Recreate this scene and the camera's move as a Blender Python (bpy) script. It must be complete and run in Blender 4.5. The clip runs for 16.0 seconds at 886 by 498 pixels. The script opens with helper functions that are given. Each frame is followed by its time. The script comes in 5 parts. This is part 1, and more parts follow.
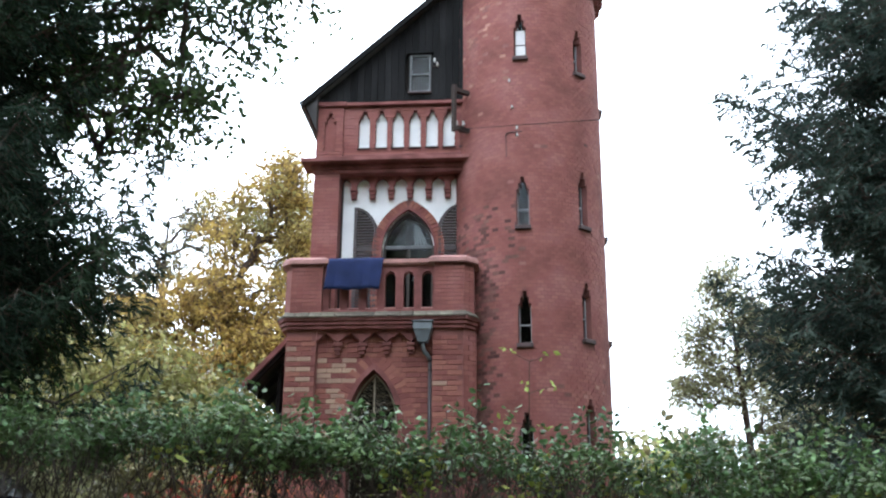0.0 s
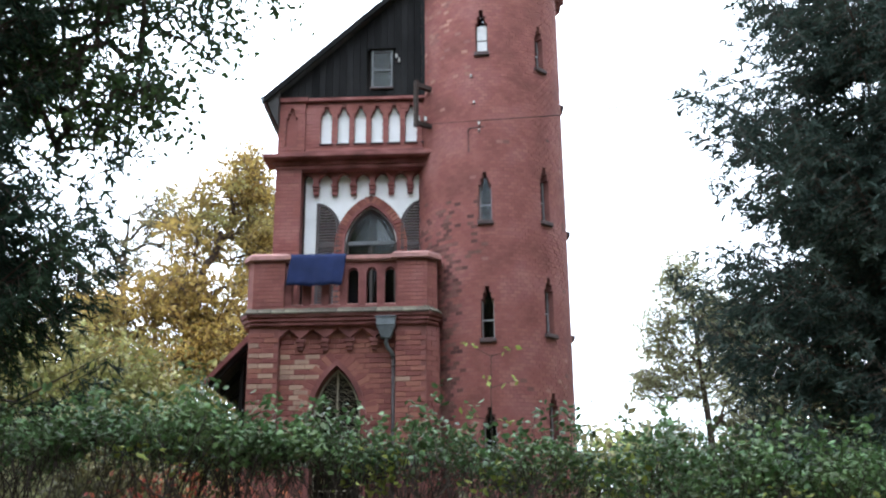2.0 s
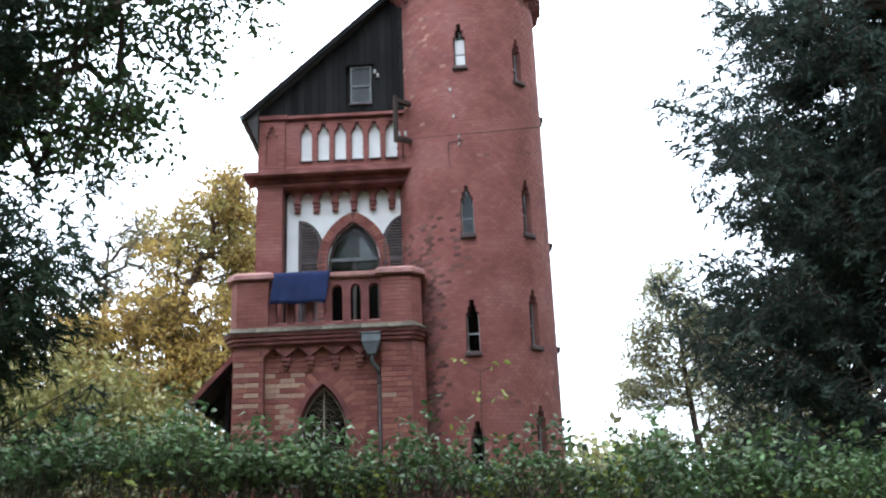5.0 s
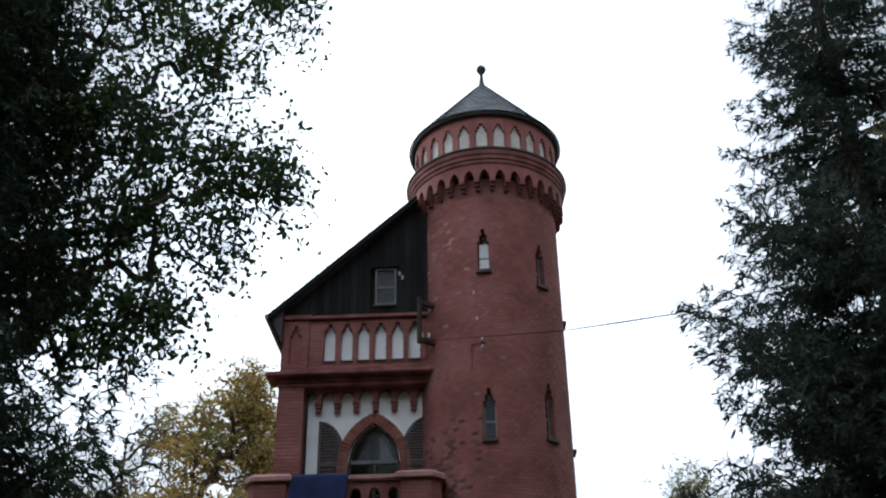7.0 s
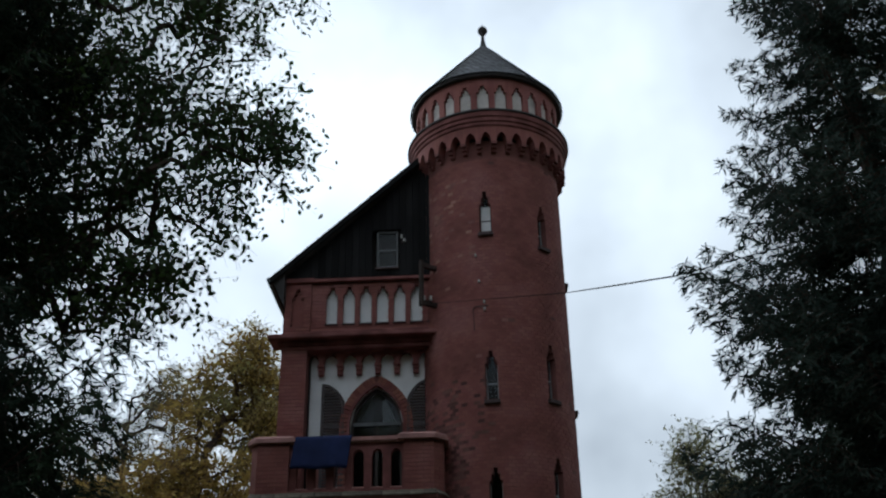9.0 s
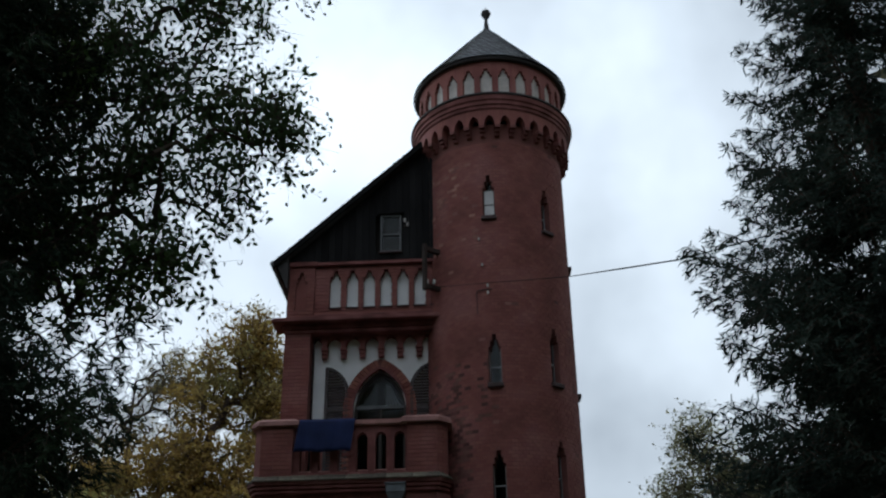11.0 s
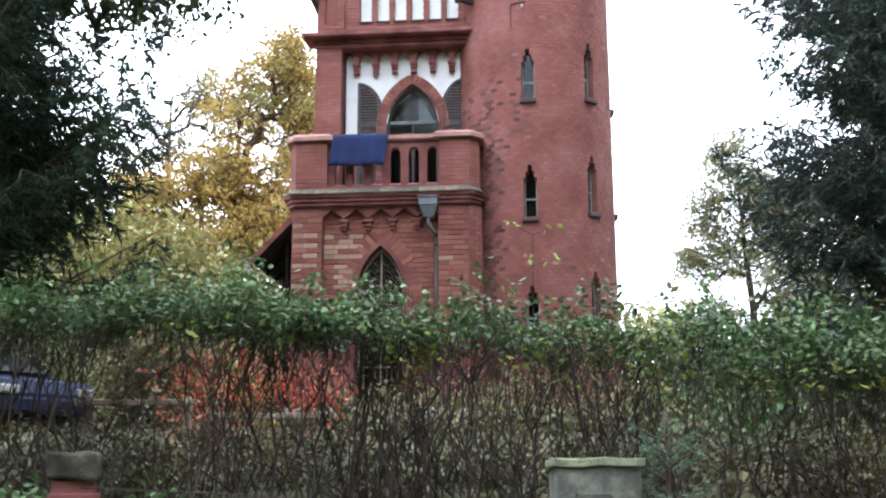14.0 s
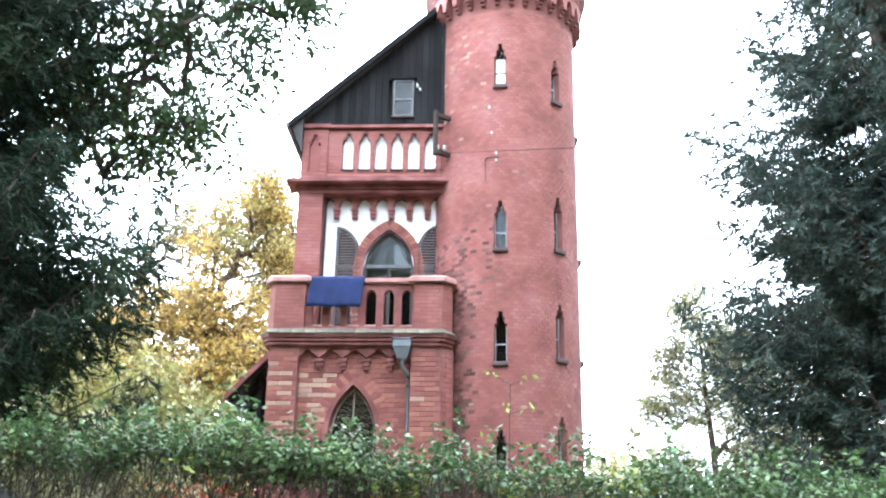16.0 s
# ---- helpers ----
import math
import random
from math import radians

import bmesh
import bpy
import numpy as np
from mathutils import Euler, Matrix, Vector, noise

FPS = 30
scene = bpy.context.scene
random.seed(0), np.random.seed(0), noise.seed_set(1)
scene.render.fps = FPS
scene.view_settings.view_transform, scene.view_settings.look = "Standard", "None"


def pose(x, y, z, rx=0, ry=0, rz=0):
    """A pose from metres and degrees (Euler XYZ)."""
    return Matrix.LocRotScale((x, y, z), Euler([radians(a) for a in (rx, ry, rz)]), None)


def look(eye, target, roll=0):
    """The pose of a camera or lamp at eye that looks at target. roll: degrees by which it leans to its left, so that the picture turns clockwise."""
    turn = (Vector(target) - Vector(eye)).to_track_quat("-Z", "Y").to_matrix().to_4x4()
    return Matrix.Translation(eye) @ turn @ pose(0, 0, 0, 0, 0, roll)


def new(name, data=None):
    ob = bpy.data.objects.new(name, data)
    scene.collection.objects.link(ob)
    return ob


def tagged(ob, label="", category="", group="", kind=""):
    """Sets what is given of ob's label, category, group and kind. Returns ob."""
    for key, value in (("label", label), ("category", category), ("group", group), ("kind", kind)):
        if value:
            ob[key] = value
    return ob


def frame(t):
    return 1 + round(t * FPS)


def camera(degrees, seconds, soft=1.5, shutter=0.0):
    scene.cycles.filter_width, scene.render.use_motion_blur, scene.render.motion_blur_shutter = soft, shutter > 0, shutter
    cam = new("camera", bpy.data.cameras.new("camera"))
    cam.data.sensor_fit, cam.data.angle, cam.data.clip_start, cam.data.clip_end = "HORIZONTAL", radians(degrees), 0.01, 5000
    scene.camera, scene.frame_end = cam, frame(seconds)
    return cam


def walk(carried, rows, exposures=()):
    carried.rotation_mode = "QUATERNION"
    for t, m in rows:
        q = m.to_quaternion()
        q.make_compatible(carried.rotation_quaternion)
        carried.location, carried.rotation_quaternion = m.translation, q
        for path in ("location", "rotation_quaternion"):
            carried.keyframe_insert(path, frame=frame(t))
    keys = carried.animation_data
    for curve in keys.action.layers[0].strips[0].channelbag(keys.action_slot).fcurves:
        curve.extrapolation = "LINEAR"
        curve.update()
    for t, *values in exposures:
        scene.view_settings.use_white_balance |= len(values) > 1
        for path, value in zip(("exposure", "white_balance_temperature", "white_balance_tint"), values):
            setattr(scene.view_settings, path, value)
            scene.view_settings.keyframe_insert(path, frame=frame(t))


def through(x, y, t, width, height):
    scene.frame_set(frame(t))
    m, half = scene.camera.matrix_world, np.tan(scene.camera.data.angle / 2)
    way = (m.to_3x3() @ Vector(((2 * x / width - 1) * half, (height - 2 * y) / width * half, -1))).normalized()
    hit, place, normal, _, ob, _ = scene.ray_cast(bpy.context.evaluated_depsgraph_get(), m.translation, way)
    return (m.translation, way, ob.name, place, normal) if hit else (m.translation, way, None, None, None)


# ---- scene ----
cam = camera(44.84, 16.0, soft=2.2)
# seconds, x, y, z, yaw, pitch, roll
ROWS = [
    (0.0, 0.0, -0.0, 1.6, -0.0, 19.0, -0.4),
    (0.5, 0.008, -0.004, 1.595, 0.34, 18.98, -0.76),
    (1.0, 0.018, -0.007, 1.592, -0.14, 19.23, -1.23),
    (1.5, 0.024, -0.016, 1.59, -1.47, 18.94, -0.92),
    (2.0, 0.015, -0.018, 1.594, -1.75, 18.76, 0.5),
    (2.5, 0.005, -0.019, 1.599, -1.75, 18.45, 1.53),
    (3.0, -0.009, -0.009, 1.611, -2.03, 18.4, 1.2),
    (5.5, -0.029, 0.008, 1.627, -2.23, 20.5, 2.31),
    (6.0, -0.049, 0.021, 1.637, -1.55, 24.91, 0.98),
    (6.5, -0.04, 0.023, 1.624, -1.1, 28.93, 0.77),
    (7.0, -0.029, 0.022, 1.612, -1.52, 30.27, 0.84),
    (7.5, -0.024, 0.027, 1.61, -1.1, 29.78, 0.44),
    (8.0, -0.018, 0.031, 1.606, -1.02, 28.64, 0.91),
    (8.5, -0.017, 0.035, 1.614, -1.2, 28.27, 1.37),
    (9.0, -0.021, 0.035, 1.619, -1.32, 28.29, 0.97),
    (11.5, -0.044, 0.025, 1.608, -1.13, 27.29, 0.87),
    (12.0, -0.042, -0.004, 1.569, -0.39, 26.07, 1.06),
    (12.5, -0.001, -0.015, 1.565, 0.65, 18.75, 1.48),
    (13.0, 0.025, -0.003, 1.595, 0.94, 12.14, 1.75),
    (13.5, 0.024, -0.01, 1.598, 0.66, 12.16, 1.17),
    (14.0, 0.026, -0.008, 1.587, 0.55, 12.38, 0.22),
    (14.5, 0.031, -0.002, 1.59, 0.01, 12.87, 0.26),
    (15.0, -0.183, -0.75, 1.508, -1.46, 14.69, 0.12),
    (15.5, -0.179, -0.742, 1.508, -1.57, 17.82, -0.47),
    (16.0, -0.157, -0.736, 1.505, -1.79, 19.7, -0.99),
]
# seconds, stops: the clip's camera closes its iris while it looks at the sky
EXPOSURES = [(0.0, 0.7, 6000, 7), (3.0, 0.56, 6000, 7), (5.5, 0.48, 6000, 7), (6.5, -0.3, 6200, 9), (7.0, -0.97, 6050, 8), (8.0, -1.87, 6000, 5),
             (9.0, -1.95, 6000, 5), (12.0, -2.05, 6050, 6), (12.5, -2.0, 6350, 8), (12.8, -1.8, 6200, 8), (13.0, -1.15, 6200, 9), (13.5, 0.3, 6150, 9),
             (14.0, 1.0, 6100, 9), (14.5, 1.65, 5950, 8), (15.0, 2.0, 5880, 7), (15.5, 2.03, 5830, 7), (16.0, 1.95, 5830, 7)]
walk(cam, [(t, pose(x, y, z, 90 + pitch, roll, yaw)) for t, x, y, z, yaw, pitch, roll in ROWS], EXPOSURES)

# ---------------------------------------------------------------- sky and sun
SUN_AZ, SUN_EL = radians(-62), radians(44)          # behind thin cloud, beyond the added ring of woods to the left
SUN_DIR = Vector((math.sin(SUN_AZ) * math.cos(SUN_EL), math.cos(SUN_AZ) * math.cos(SUN_EL), math.sin(SUN_EL)))
world = bpy.data.worlds.new("overcast_sky")
scene.world = world
world.use_nodes = True
wn, wl = world.node_tree.nodes, world.node_tree.links
wn.clear()
sky = wn.new("ShaderNodeTexSky")
sky.sky_type, sky.sun_disc = "NISHITA", False
sky.sun_elevation, sky.sun_rotation = SUN_EL, SUN_AZ
sky.dust_density = 3.0
w_geo = wn.new("ShaderNodeTexCoord")
w_noise = wn.new("ShaderNodeTexNoise")
w_noise.inputs["Scale"].default_value, w_noise.inputs["Detail"].default_value = 2.6, 5.0
w_ramp = wn.new("ShaderNodeValToRGB")
w_ramp.color_ramp.elements[0].position, w_ramp.color_ramp.elements[0].color = 0.35, (0.45, 0.45, 0.45, 1)
w_ramp.color_ramp.elements[1].position, w_ramp.color_ramp.elements[1].color = 0.62, (1, 1, 1, 1)
w_dot = wn.new("ShaderNodeVectorMath")
w_dot.operation = "DOT_PRODUCT"
w_dot.inputs[1].default_value = SUN_DIR
w_glow = wn.new("ShaderNodeMapRange")
w_glow.inputs["From Min"].default_value, w_glow.inputs["From Max"].default_value = -0.6, 1.0
w_glow.inputs["To Min"].default_value, w_glow.inputs["To Max"].default_value = 1.3, 5.6
w_cloud = wn.new("ShaderNodeVectorMath")
w_cloud.operation = "SCALE"
w_cloud.inputs[0].default_value = (0.91, 0.97, 1.05)
w_sky = wn.new("ShaderNodeVectorMath")
w_sky.operation = "SCALE"
w_sky.inputs["Scale"].default_value = 0.12
w_mix = wn.new("ShaderNodeMix")
w_mix.data_type = "RGBA"
w_bg = wn.new("ShaderNodeBackground")
w_out = wn.new("ShaderNodeOutputWorld")
wl.new(w_geo.outputs["Generated"], w_noise.inputs["Vector"])
wl.new(w_geo.outputs["Generated"], w_dot.inputs[0])
wl.new(w_dot.outputs["Value"], w_glow.inputs["Value"])
wl.new(w_glow.outputs["Result"], w_cloud.inputs["Scale"])
wl.new(w_noise.outputs["Fac"], w_ramp.inputs["Fac"])
wl.new(sky.outputs["Color"], w_sky.inputs[0])
wl.new(w_ramp.outputs["Color"], w_mix.inputs["Factor"])
wl.new(w_sky.outputs["Vector"], w_mix.inputs["A"])
wl.new(w_cloud.outputs["Vector"], w_mix.inputs["B"])
wl.new(w_mix.outputs["Result"], w_bg.inputs["Color"])
wl.new(w_bg.outputs["Background"], w_out.inputs["Surface"])
sun_data = bpy.data.lights.new("sun", "SUN")
sun_data.energy, sun_data.angle, sun_data.color = 0.7, radians(16), (1.0, 0.96, 0.9)
sun = new("sun", sun_data)
sun.matrix_world = look(SUN_DIR * 60, (0, 0, 0))


# ---------------------------------------------------------------- materials
def material(name, color, rough=0.8, metal=0.0, vary=0.25, scale=6.0, fine=60.0, bump=0.3, island=0.0, objects=0.0,
             second=None, streak=0.0, spec=0.3, depth=0.01):
    """A surface with stains (scale), grain (fine) and relief; island and objects vary it from piece to piece."""
    m = bpy.data.materials.new(name)
    m.use_nodes = True
    n, l = m.node_tree.nodes, m.node_tree.links
    b = n["Principled BSDF"]
    b.inputs["Roughness"].default_value, b.inputs["Metallic"].default_value = rough, metal
    b.inputs["Specular IOR Level"].default_value = spec
    tc = n.new("ShaderNodeTexCoord")
    mp = n.new("ShaderNodeMapping")
    mp.inputs["Scale"].default_value = (1, 1, 1 - 0.85 * streak)
    l.new(tc.outputs["Object"], mp.inputs["Vector"])
    big, small = n.new("ShaderNodeTexNoise"), n.new("ShaderNodeTexNoise")
    big.inputs["Scale"].default_value, big.inputs["Detail"].default_value = scale, 5
    small.inputs["Scale"].default_value, small.inputs["Detail"].default_value = fine, 3
    l.new(mp.outputs["Vector"], big.inputs["Vector"])
    l.new(mp.outputs["Vector"], small.inputs["Vector"])
    ramp = n.new("ShaderNodeValToRGB")
    dark = [c * (1 - vary) for c in color]
    lite = list(second) if second else [min(1, c * (1 + vary)) for c in color]
    ramp.color_ramp.elements[0].position, ramp.color_ramp.elements[0].color = 0.3, (*dark, 1)
    ramp.color_ramp.elements[1].position, ramp.color_ramp.elements[1].color = 0.72, (*lite, 1)
    mid = ramp.color_ramp.elements.new(0.5)
    mid.color = (*color, 1)
    l.new(big.outputs["Fac"], ramp.inputs["Fac"])
    hsv = n.new("ShaderNodeHueSaturation")
    l.new(ramp.outputs["Color"], hsv.inputs["Color"])
    val = n.new("ShaderNodeMapRange")
    val.inputs["To Min"].default_value, val.inputs["To Max"].default_value = 1 - vary * 0.7, 1 + vary * 0.7
    l.new(small.outputs["Fac"], val.inputs["Value"])
    last = val.outputs["Result"]
    for amount, node, socket in ((island, "ShaderNodeNewGeometry", "Random Per Island"), (objects, "ShaderNodeObjectInfo", "Random")):
        if amount:
            src = n.new(node)
            rng = n.new("ShaderNodeMapRange")
            rng.inputs["To Min"].default_value, rng.inputs["To Max"].default_value = 1 - amount, 1 + amount
            l.new(src.outputs[socket], rng.inputs["Value"])
            mul = n.new("ShaderNodeMath")
            mul.operation = "MULTIPLY"
            l.new(last, mul.inputs[0])
            l.new(rng.outputs["Result"], mul.inputs[1])
            last = mul.outputs["Value"]
            hue = n.new("ShaderNodeMapRange")
            hue.inputs["To Min"].default_value, hue.inputs["To Max"].default_value = 0.5 - 0.03 * amount, 0.5 + 0.05 * amount
            l.new(src.outputs[socket], hue.inputs["Value"])
            l.new(hue.outputs["Result"], hsv.inputs["Hue"])
    l.new(last, hsv.inputs["Value"])
    l.new(hsv.outputs["Color"], b.inputs["Base Color"])
    if bump:
        bp = n.new("ShaderNodeBump")
        bp.inputs["Strength"].default_value, bp.inputs["Distance"].default_value = bump, depth
        l.new(small.outputs["Fac"], bp.inputs["Height"])
        l.new(bp.outputs["Normal"], b.inputs["Normal"])
    return m


def leaf_material(name, color, vary=0.4, second=None, through=0.35, scale=1.2, rough=0.55, spec=0.35):
    """Leaves: varied from leaf to leaf and from spray to spray, with light shining through."""
    m = material(name, color, rough, vary=vary, scale=scale, fine=25, bump=0, island=vary, second=second, spec=spec)
    n, l = m.node_tree.nodes, m.node_tree.links
    hsv = next(x for x in n if x.type == "HUE_SAT")
    tr = n.new("ShaderNodeBsdfTranslucent")
    mx = n.new("ShaderNodeMixShader")
    mx.inputs["Fac"].default_value = through
    l.new(hsv.outputs["Color"], tr.inputs["Color"])
    l.new(n["Principled BSDF"].outputs["BSDF"], mx.inputs[1])
    l.new(tr.outputs["BSDF"], mx.inputs[2])
    l.new(mx.outputs["Shader"], n["Material Output"].inputs["Surface"])
    return m


BRICK = material("red_brick", (0.275, 0.10, 0.087), 0.85, vary=0.26, scale=1.3, fine=45, bump=0.4, island=0.1, second=(0.33, 0.14, 0.13))
BRICK_WASHED = material("washed_out_brick", (0.35, 0.165, 0.14), 0.85, vary=0.25, scale=3, fine=45, bump=0.4, island=0.25)
BRICK_SOOTY = material("sooty_brick", (0.165, 0.075, 0.068), 0.85, vary=0.35, scale=3, fine=45, bump=0.4, island=0.3)
BRICK_PIECE = material("red_brick_block", (0.27, 0.098, 0.082), 0.85, vary=0.28, scale=2.0, fine=45, bump=0.4, objects=0.25, second=(0.33, 0.14, 0.12))
BRICK_PALE = material("pale_brick_block", (0.40, 0.25, 0.19), 0.85, vary=0.25, scale=3.0, fine=45, bump=0.4, objects=0.2)
MORTAR = material("mortar", (0.22, 0.09, 0.08), 0.95, vary=0.3, scale=2.0, fine=70, bump=0.4)
MOULD = material("moulded_brick", (0.21, 0.075, 0.068), 0.8, vary=0.4, scale=2.5, fine=50, bump=0.4, second=(0.29, 0.12, 0.11))
COPING = material("worn_coping_stone", (0.40, 0.21, 0.19), 0.85, vary=0.3, scale=4.0, fine=60, bump=0.4)
TILE = material("weathered_ledge_tile", (0.13, 0.11, 0.085), 0.9, vary=0.4, scale=5.0, fine=60, bump=0.5, objects=0.3)
PLASTER = material("white_plaster", (0.86, 0.86, 0.86), 0.9, vary=0.07, scale=2.5, fine=70, bump=0.2)
NICHE = material("grey_white_plaster", (0.62, 0.58, 0.54), 0.9, vary=0.2, scale=5.0, fine=70, bump=0.2)
BOARD = material("black_stained_board", (0.017, 0.0165, 0.017), 0.85, spec=0.08, vary=0.4, scale=2.5, fine=40, bump=0.4, objects=0.35, streak=0.9)
ROOF_EDGE = material("dark_roof_edge", (0.05, 0.045, 0.045), 0.7, vary=0.3, scale=4)
SLATE = material("grey_slate", (0.20, 0.205, 0.22), 0.55, vary=0.3, scale=3, fine=50, bump=0.3, island=0.3)
SHUTTER = material("brown_shutter_paint", (0.075, 0.06, 0.06), 0.6, vary=0.25, scale=6, fine=60)
FRAME = material("grey_window_frame", (0.34, 0.35, 0.36), 0.6, vary=0.2, scale=8)
FRAME_DIM = material("dull_grey_frame", (0.15, 0.155, 0.16), 0.65, vary=0.25, scale=8)
STONE_DARK = material("dark_mossy_stone", (0.06, 0.055, 0.042), 0.95, vary=0.5, scale=7, fine=40, bump=0.7, second=(0.12, 0.12, 0.08))
DARK_FRAME = material("dark_wood_frame", (0.05, 0.04, 0.035), 0.6, vary=0.25, scale=8)
SILL = material("dark_sill", (0.09, 0.06, 0.06), 0.75, vary=0.3, scale=6)
IRON = material("rusty_iron", (0.06, 0.045, 0.04), 0.6, 0.5, vary=0.3, scale=10)
GRILLE = material("weathered_grille_paint", (0.34, 0.29, 0.22), 0.7, vary=0.3, scale=12)
ZINC = material("zinc_sheet", (0.16, 0.175, 0.19), 0.5, 0.4, vary=0.2, scale=8)
PIPE = material("dark_downpipe", (0.06, 0.05, 0.05), 0.5, 0.3, vary=0.3, scale=8)
CLOTH = material("navy_cloth", (0.014, 0.023, 0.08), 0.9, vary=0.25, scale=3, fine=200, bump=0.2)
# darker copy of the lace below, with shade put into its colour
LACE_SHADED = material("shaded_lace_curtain", (0.07, 0.07, 0.072), 0.9, vary=0.2, scale=9, fine=60)
LACE = material("grey_lace_curtain", (0.24, 0.24, 0.245), 0.9, vary=0.2, scale=9, fine=60)
# white that paints the sky's brightness into the top slit window
SKY_WHITE = material("sky_white", (0.86, 0.86, 0.86), 0.9, vary=0.08, scale=5, fine=60)
# near-black: the shade of unlit rooms is put into this colour
INSIDE = material("unlit_room_black", (0.022, 0.018, 0.016), 0.9, vary=0.2, scale=2)
CERAMIC = material("dull_white_ceramic", (0.5, 0.49, 0.47), 0.3, vary=0.1, scale=8)
CABLE = material("black_cable", (0.02, 0.02, 0.02), 0.6, vary=0.2, scale=8)
STONE = material("grey_field_stone", (0.24, 0.23, 0.21), 0.9, vary=0.35, scale=4, fine=30, bump=0.6, objects=0.3)
MOSSY = material("mossy_concrete", (0.10, 0.10, 0.085), 0.95, vary=0.5, scale=7, fine=40, bump=0.7, second=(0.22, 0.225, 0.18))
MOSS = material("pale_moss", (0.30, 0.32, 0.22), 0.95, vary=0.35, scale=20, fine=90, bump=0.6)
EARTH = material("leaf_littered_grass", (0.075, 0.075, 0.036), 0.95, vary=0.5, scale=1.5, fine=25, bump=0.8, second=(0.13, 0.10, 0.05), depth=0.05)
BARK = material("dark_bark", (0.07, 0.05, 0.04), 0.9, vary=0.4, scale=6, fine=40, bump=0.6)
TWIG = material("brown_twig", (0.05, 0.037, 0.031), 0.85, vary=0.4, scale=6, fine=40, bump=0.3)
WOOD = material("grey_weathered_wood", (0.22, 0.17, 0.13), 0.9, vary=0.35, scale=5, fine=40, bump=0.4)
CAR = material("dark_blue_car_paint", (0.03, 0.035, 0.07), 0.55, 0.0, vary=0.1, scale=3, bump=0, spec=0.12)
CAR_GLASS = material("dark_car_glass", (0.015, 0.018, 0.02), 0.25, vary=0.1, bump=0, spec=0.2)
RUBBER = material("black_rubber", (0.02, 0.02, 0.02), 0.8, vary=0.2)
LEAF_HEDGE = leaf_material("hedge_leaf", (0.092, 0.145, 0.055), second=(0.21, 0.275, 0.11), rough=0.45, vary=0.6, through=0.25)
LEAF_YELLOW = leaf_material("autumn_yellow_leaf", (0.45, 0.295, 0.08), second=(0.29, 0.28, 0.115), scale=0.35, through=0.3)
LEAF_THICKET = leaf_material("yellowing_thicket_leaf", (0.26, 0.25, 0.09), second=(0.42, 0.33, 0.11), scale=0.6, through=0.2)
LEAF_OLIVE = leaf_material("olive_leaf", (0.20, 0.18, 0.09), second=(0.32, 0.27, 0.12), scale=0.5, through=0.1)
LEAF_PALE = leaf_material("pale_autumn_leaf", (0.40, 0.39, 0.22), second=(0.50, 0.45, 0.24), scale=0.6, through=0.42)
LEAF_BRAMBLE = leaf_material("brown_green_bramble_leaf", (0.10, 0.09, 0.045), second=(0.16, 0.135, 0.07), scale=1.5, through=0.15)
LEAF_BROAD = leaf_material("dark_broad_leaf", (0.05, 0.085, 0.03), second=(0.09, 0.13, 0.035), scale=0.7)
LEAF_RED = leaf_material("scarlet_leaf", (0.45, 0.10, 0.06), second=(0.52, 0.24, 0.17), scale=1.5)
NEEDLE_BLUE = leaf_material("blue_green_needle", (0.043, 0.065, 0.053), second=(0.09, 0.12, 0.093), through=0.12, spec=0.12, rough=0.7)
NEEDLE_YOUNG = leaf_material("young_needle", (0.14, 0.19, 0.125), second=(0.21, 0.26, 0.17), through=0.12, spec=0.12, rough=0.7)
NEEDLE_DARK = leaf_material("dark_green_needle", (0.026, 0.045, 0.029), second=(0.055, 0.082, 0.043), through=0.12, spec=0.12, rough=0.7)


def glass_material(name, tint, rough=0.04):
    m = bpy.data.materials.new(name)
    m.use_nodes = True
    b = m.node_tree.nodes["Principled BSDF"]
    b.inputs["Base Color"].default_value = (*tint, 1)
    b.inputs["Roughness"].default_value, b.inputs["Transmission Weight"].default_value, b.inputs["IOR"].default_value = rough, 1.0, 1.25
    return m


GLASS = glass_material("window_glass", (0.8, 0.86, 0.86))


# ---------------------------------------------------------------- mesh helpers
def flat(x, z, d):
    """A wall's own measures: along it, up, and into it."""
    return (x, d, z)


def part(name, bm, mat, parent=None, label="", smooth=False, kind=""):
    me = bpy.data.meshes.new(name)
    if smooth:
        for f in bm.faces:
            f.smooth = True
    bm.to_mesh(me)
    bm.free()
    me.materials.append(mat)
    ob = new(name, me)
    ob.parent = parent
    if label or kind:
        tagged(ob, label, kind=kind)
    return ob


def soup(name, verts, faces, mat, parent=None, label="", kind="", smooth=False):
    me = bpy.data.meshes.new(name)
    me.from_pydata([tuple(v) for v in verts] if not isinstance(verts, np.ndarray) else verts.tolist(), [], faces if isinstance(faces, list) else faces.tolist())
    me.materials.append(mat)
    if smooth:
        me.polygons.foreach_set("use_smooth", [True] * len(me.polygons))
    me.update()
    ob = new(name, me)
    ob.parent = parent
    if label or kind:
        tagged(ob, label, kind=kind)
    return ob


def shared(name, me, m, parent):
    ob = new(name, me)
    ob.parent = parent
    ob.matrix_local = m
    return ob


HEX = ((0, 1, 2, 3), (7, 6, 5, 4), (0, 4, 5, 1), (1, 5, 6, 2), (2, 6, 7, 3), (3, 7, 4, 0))


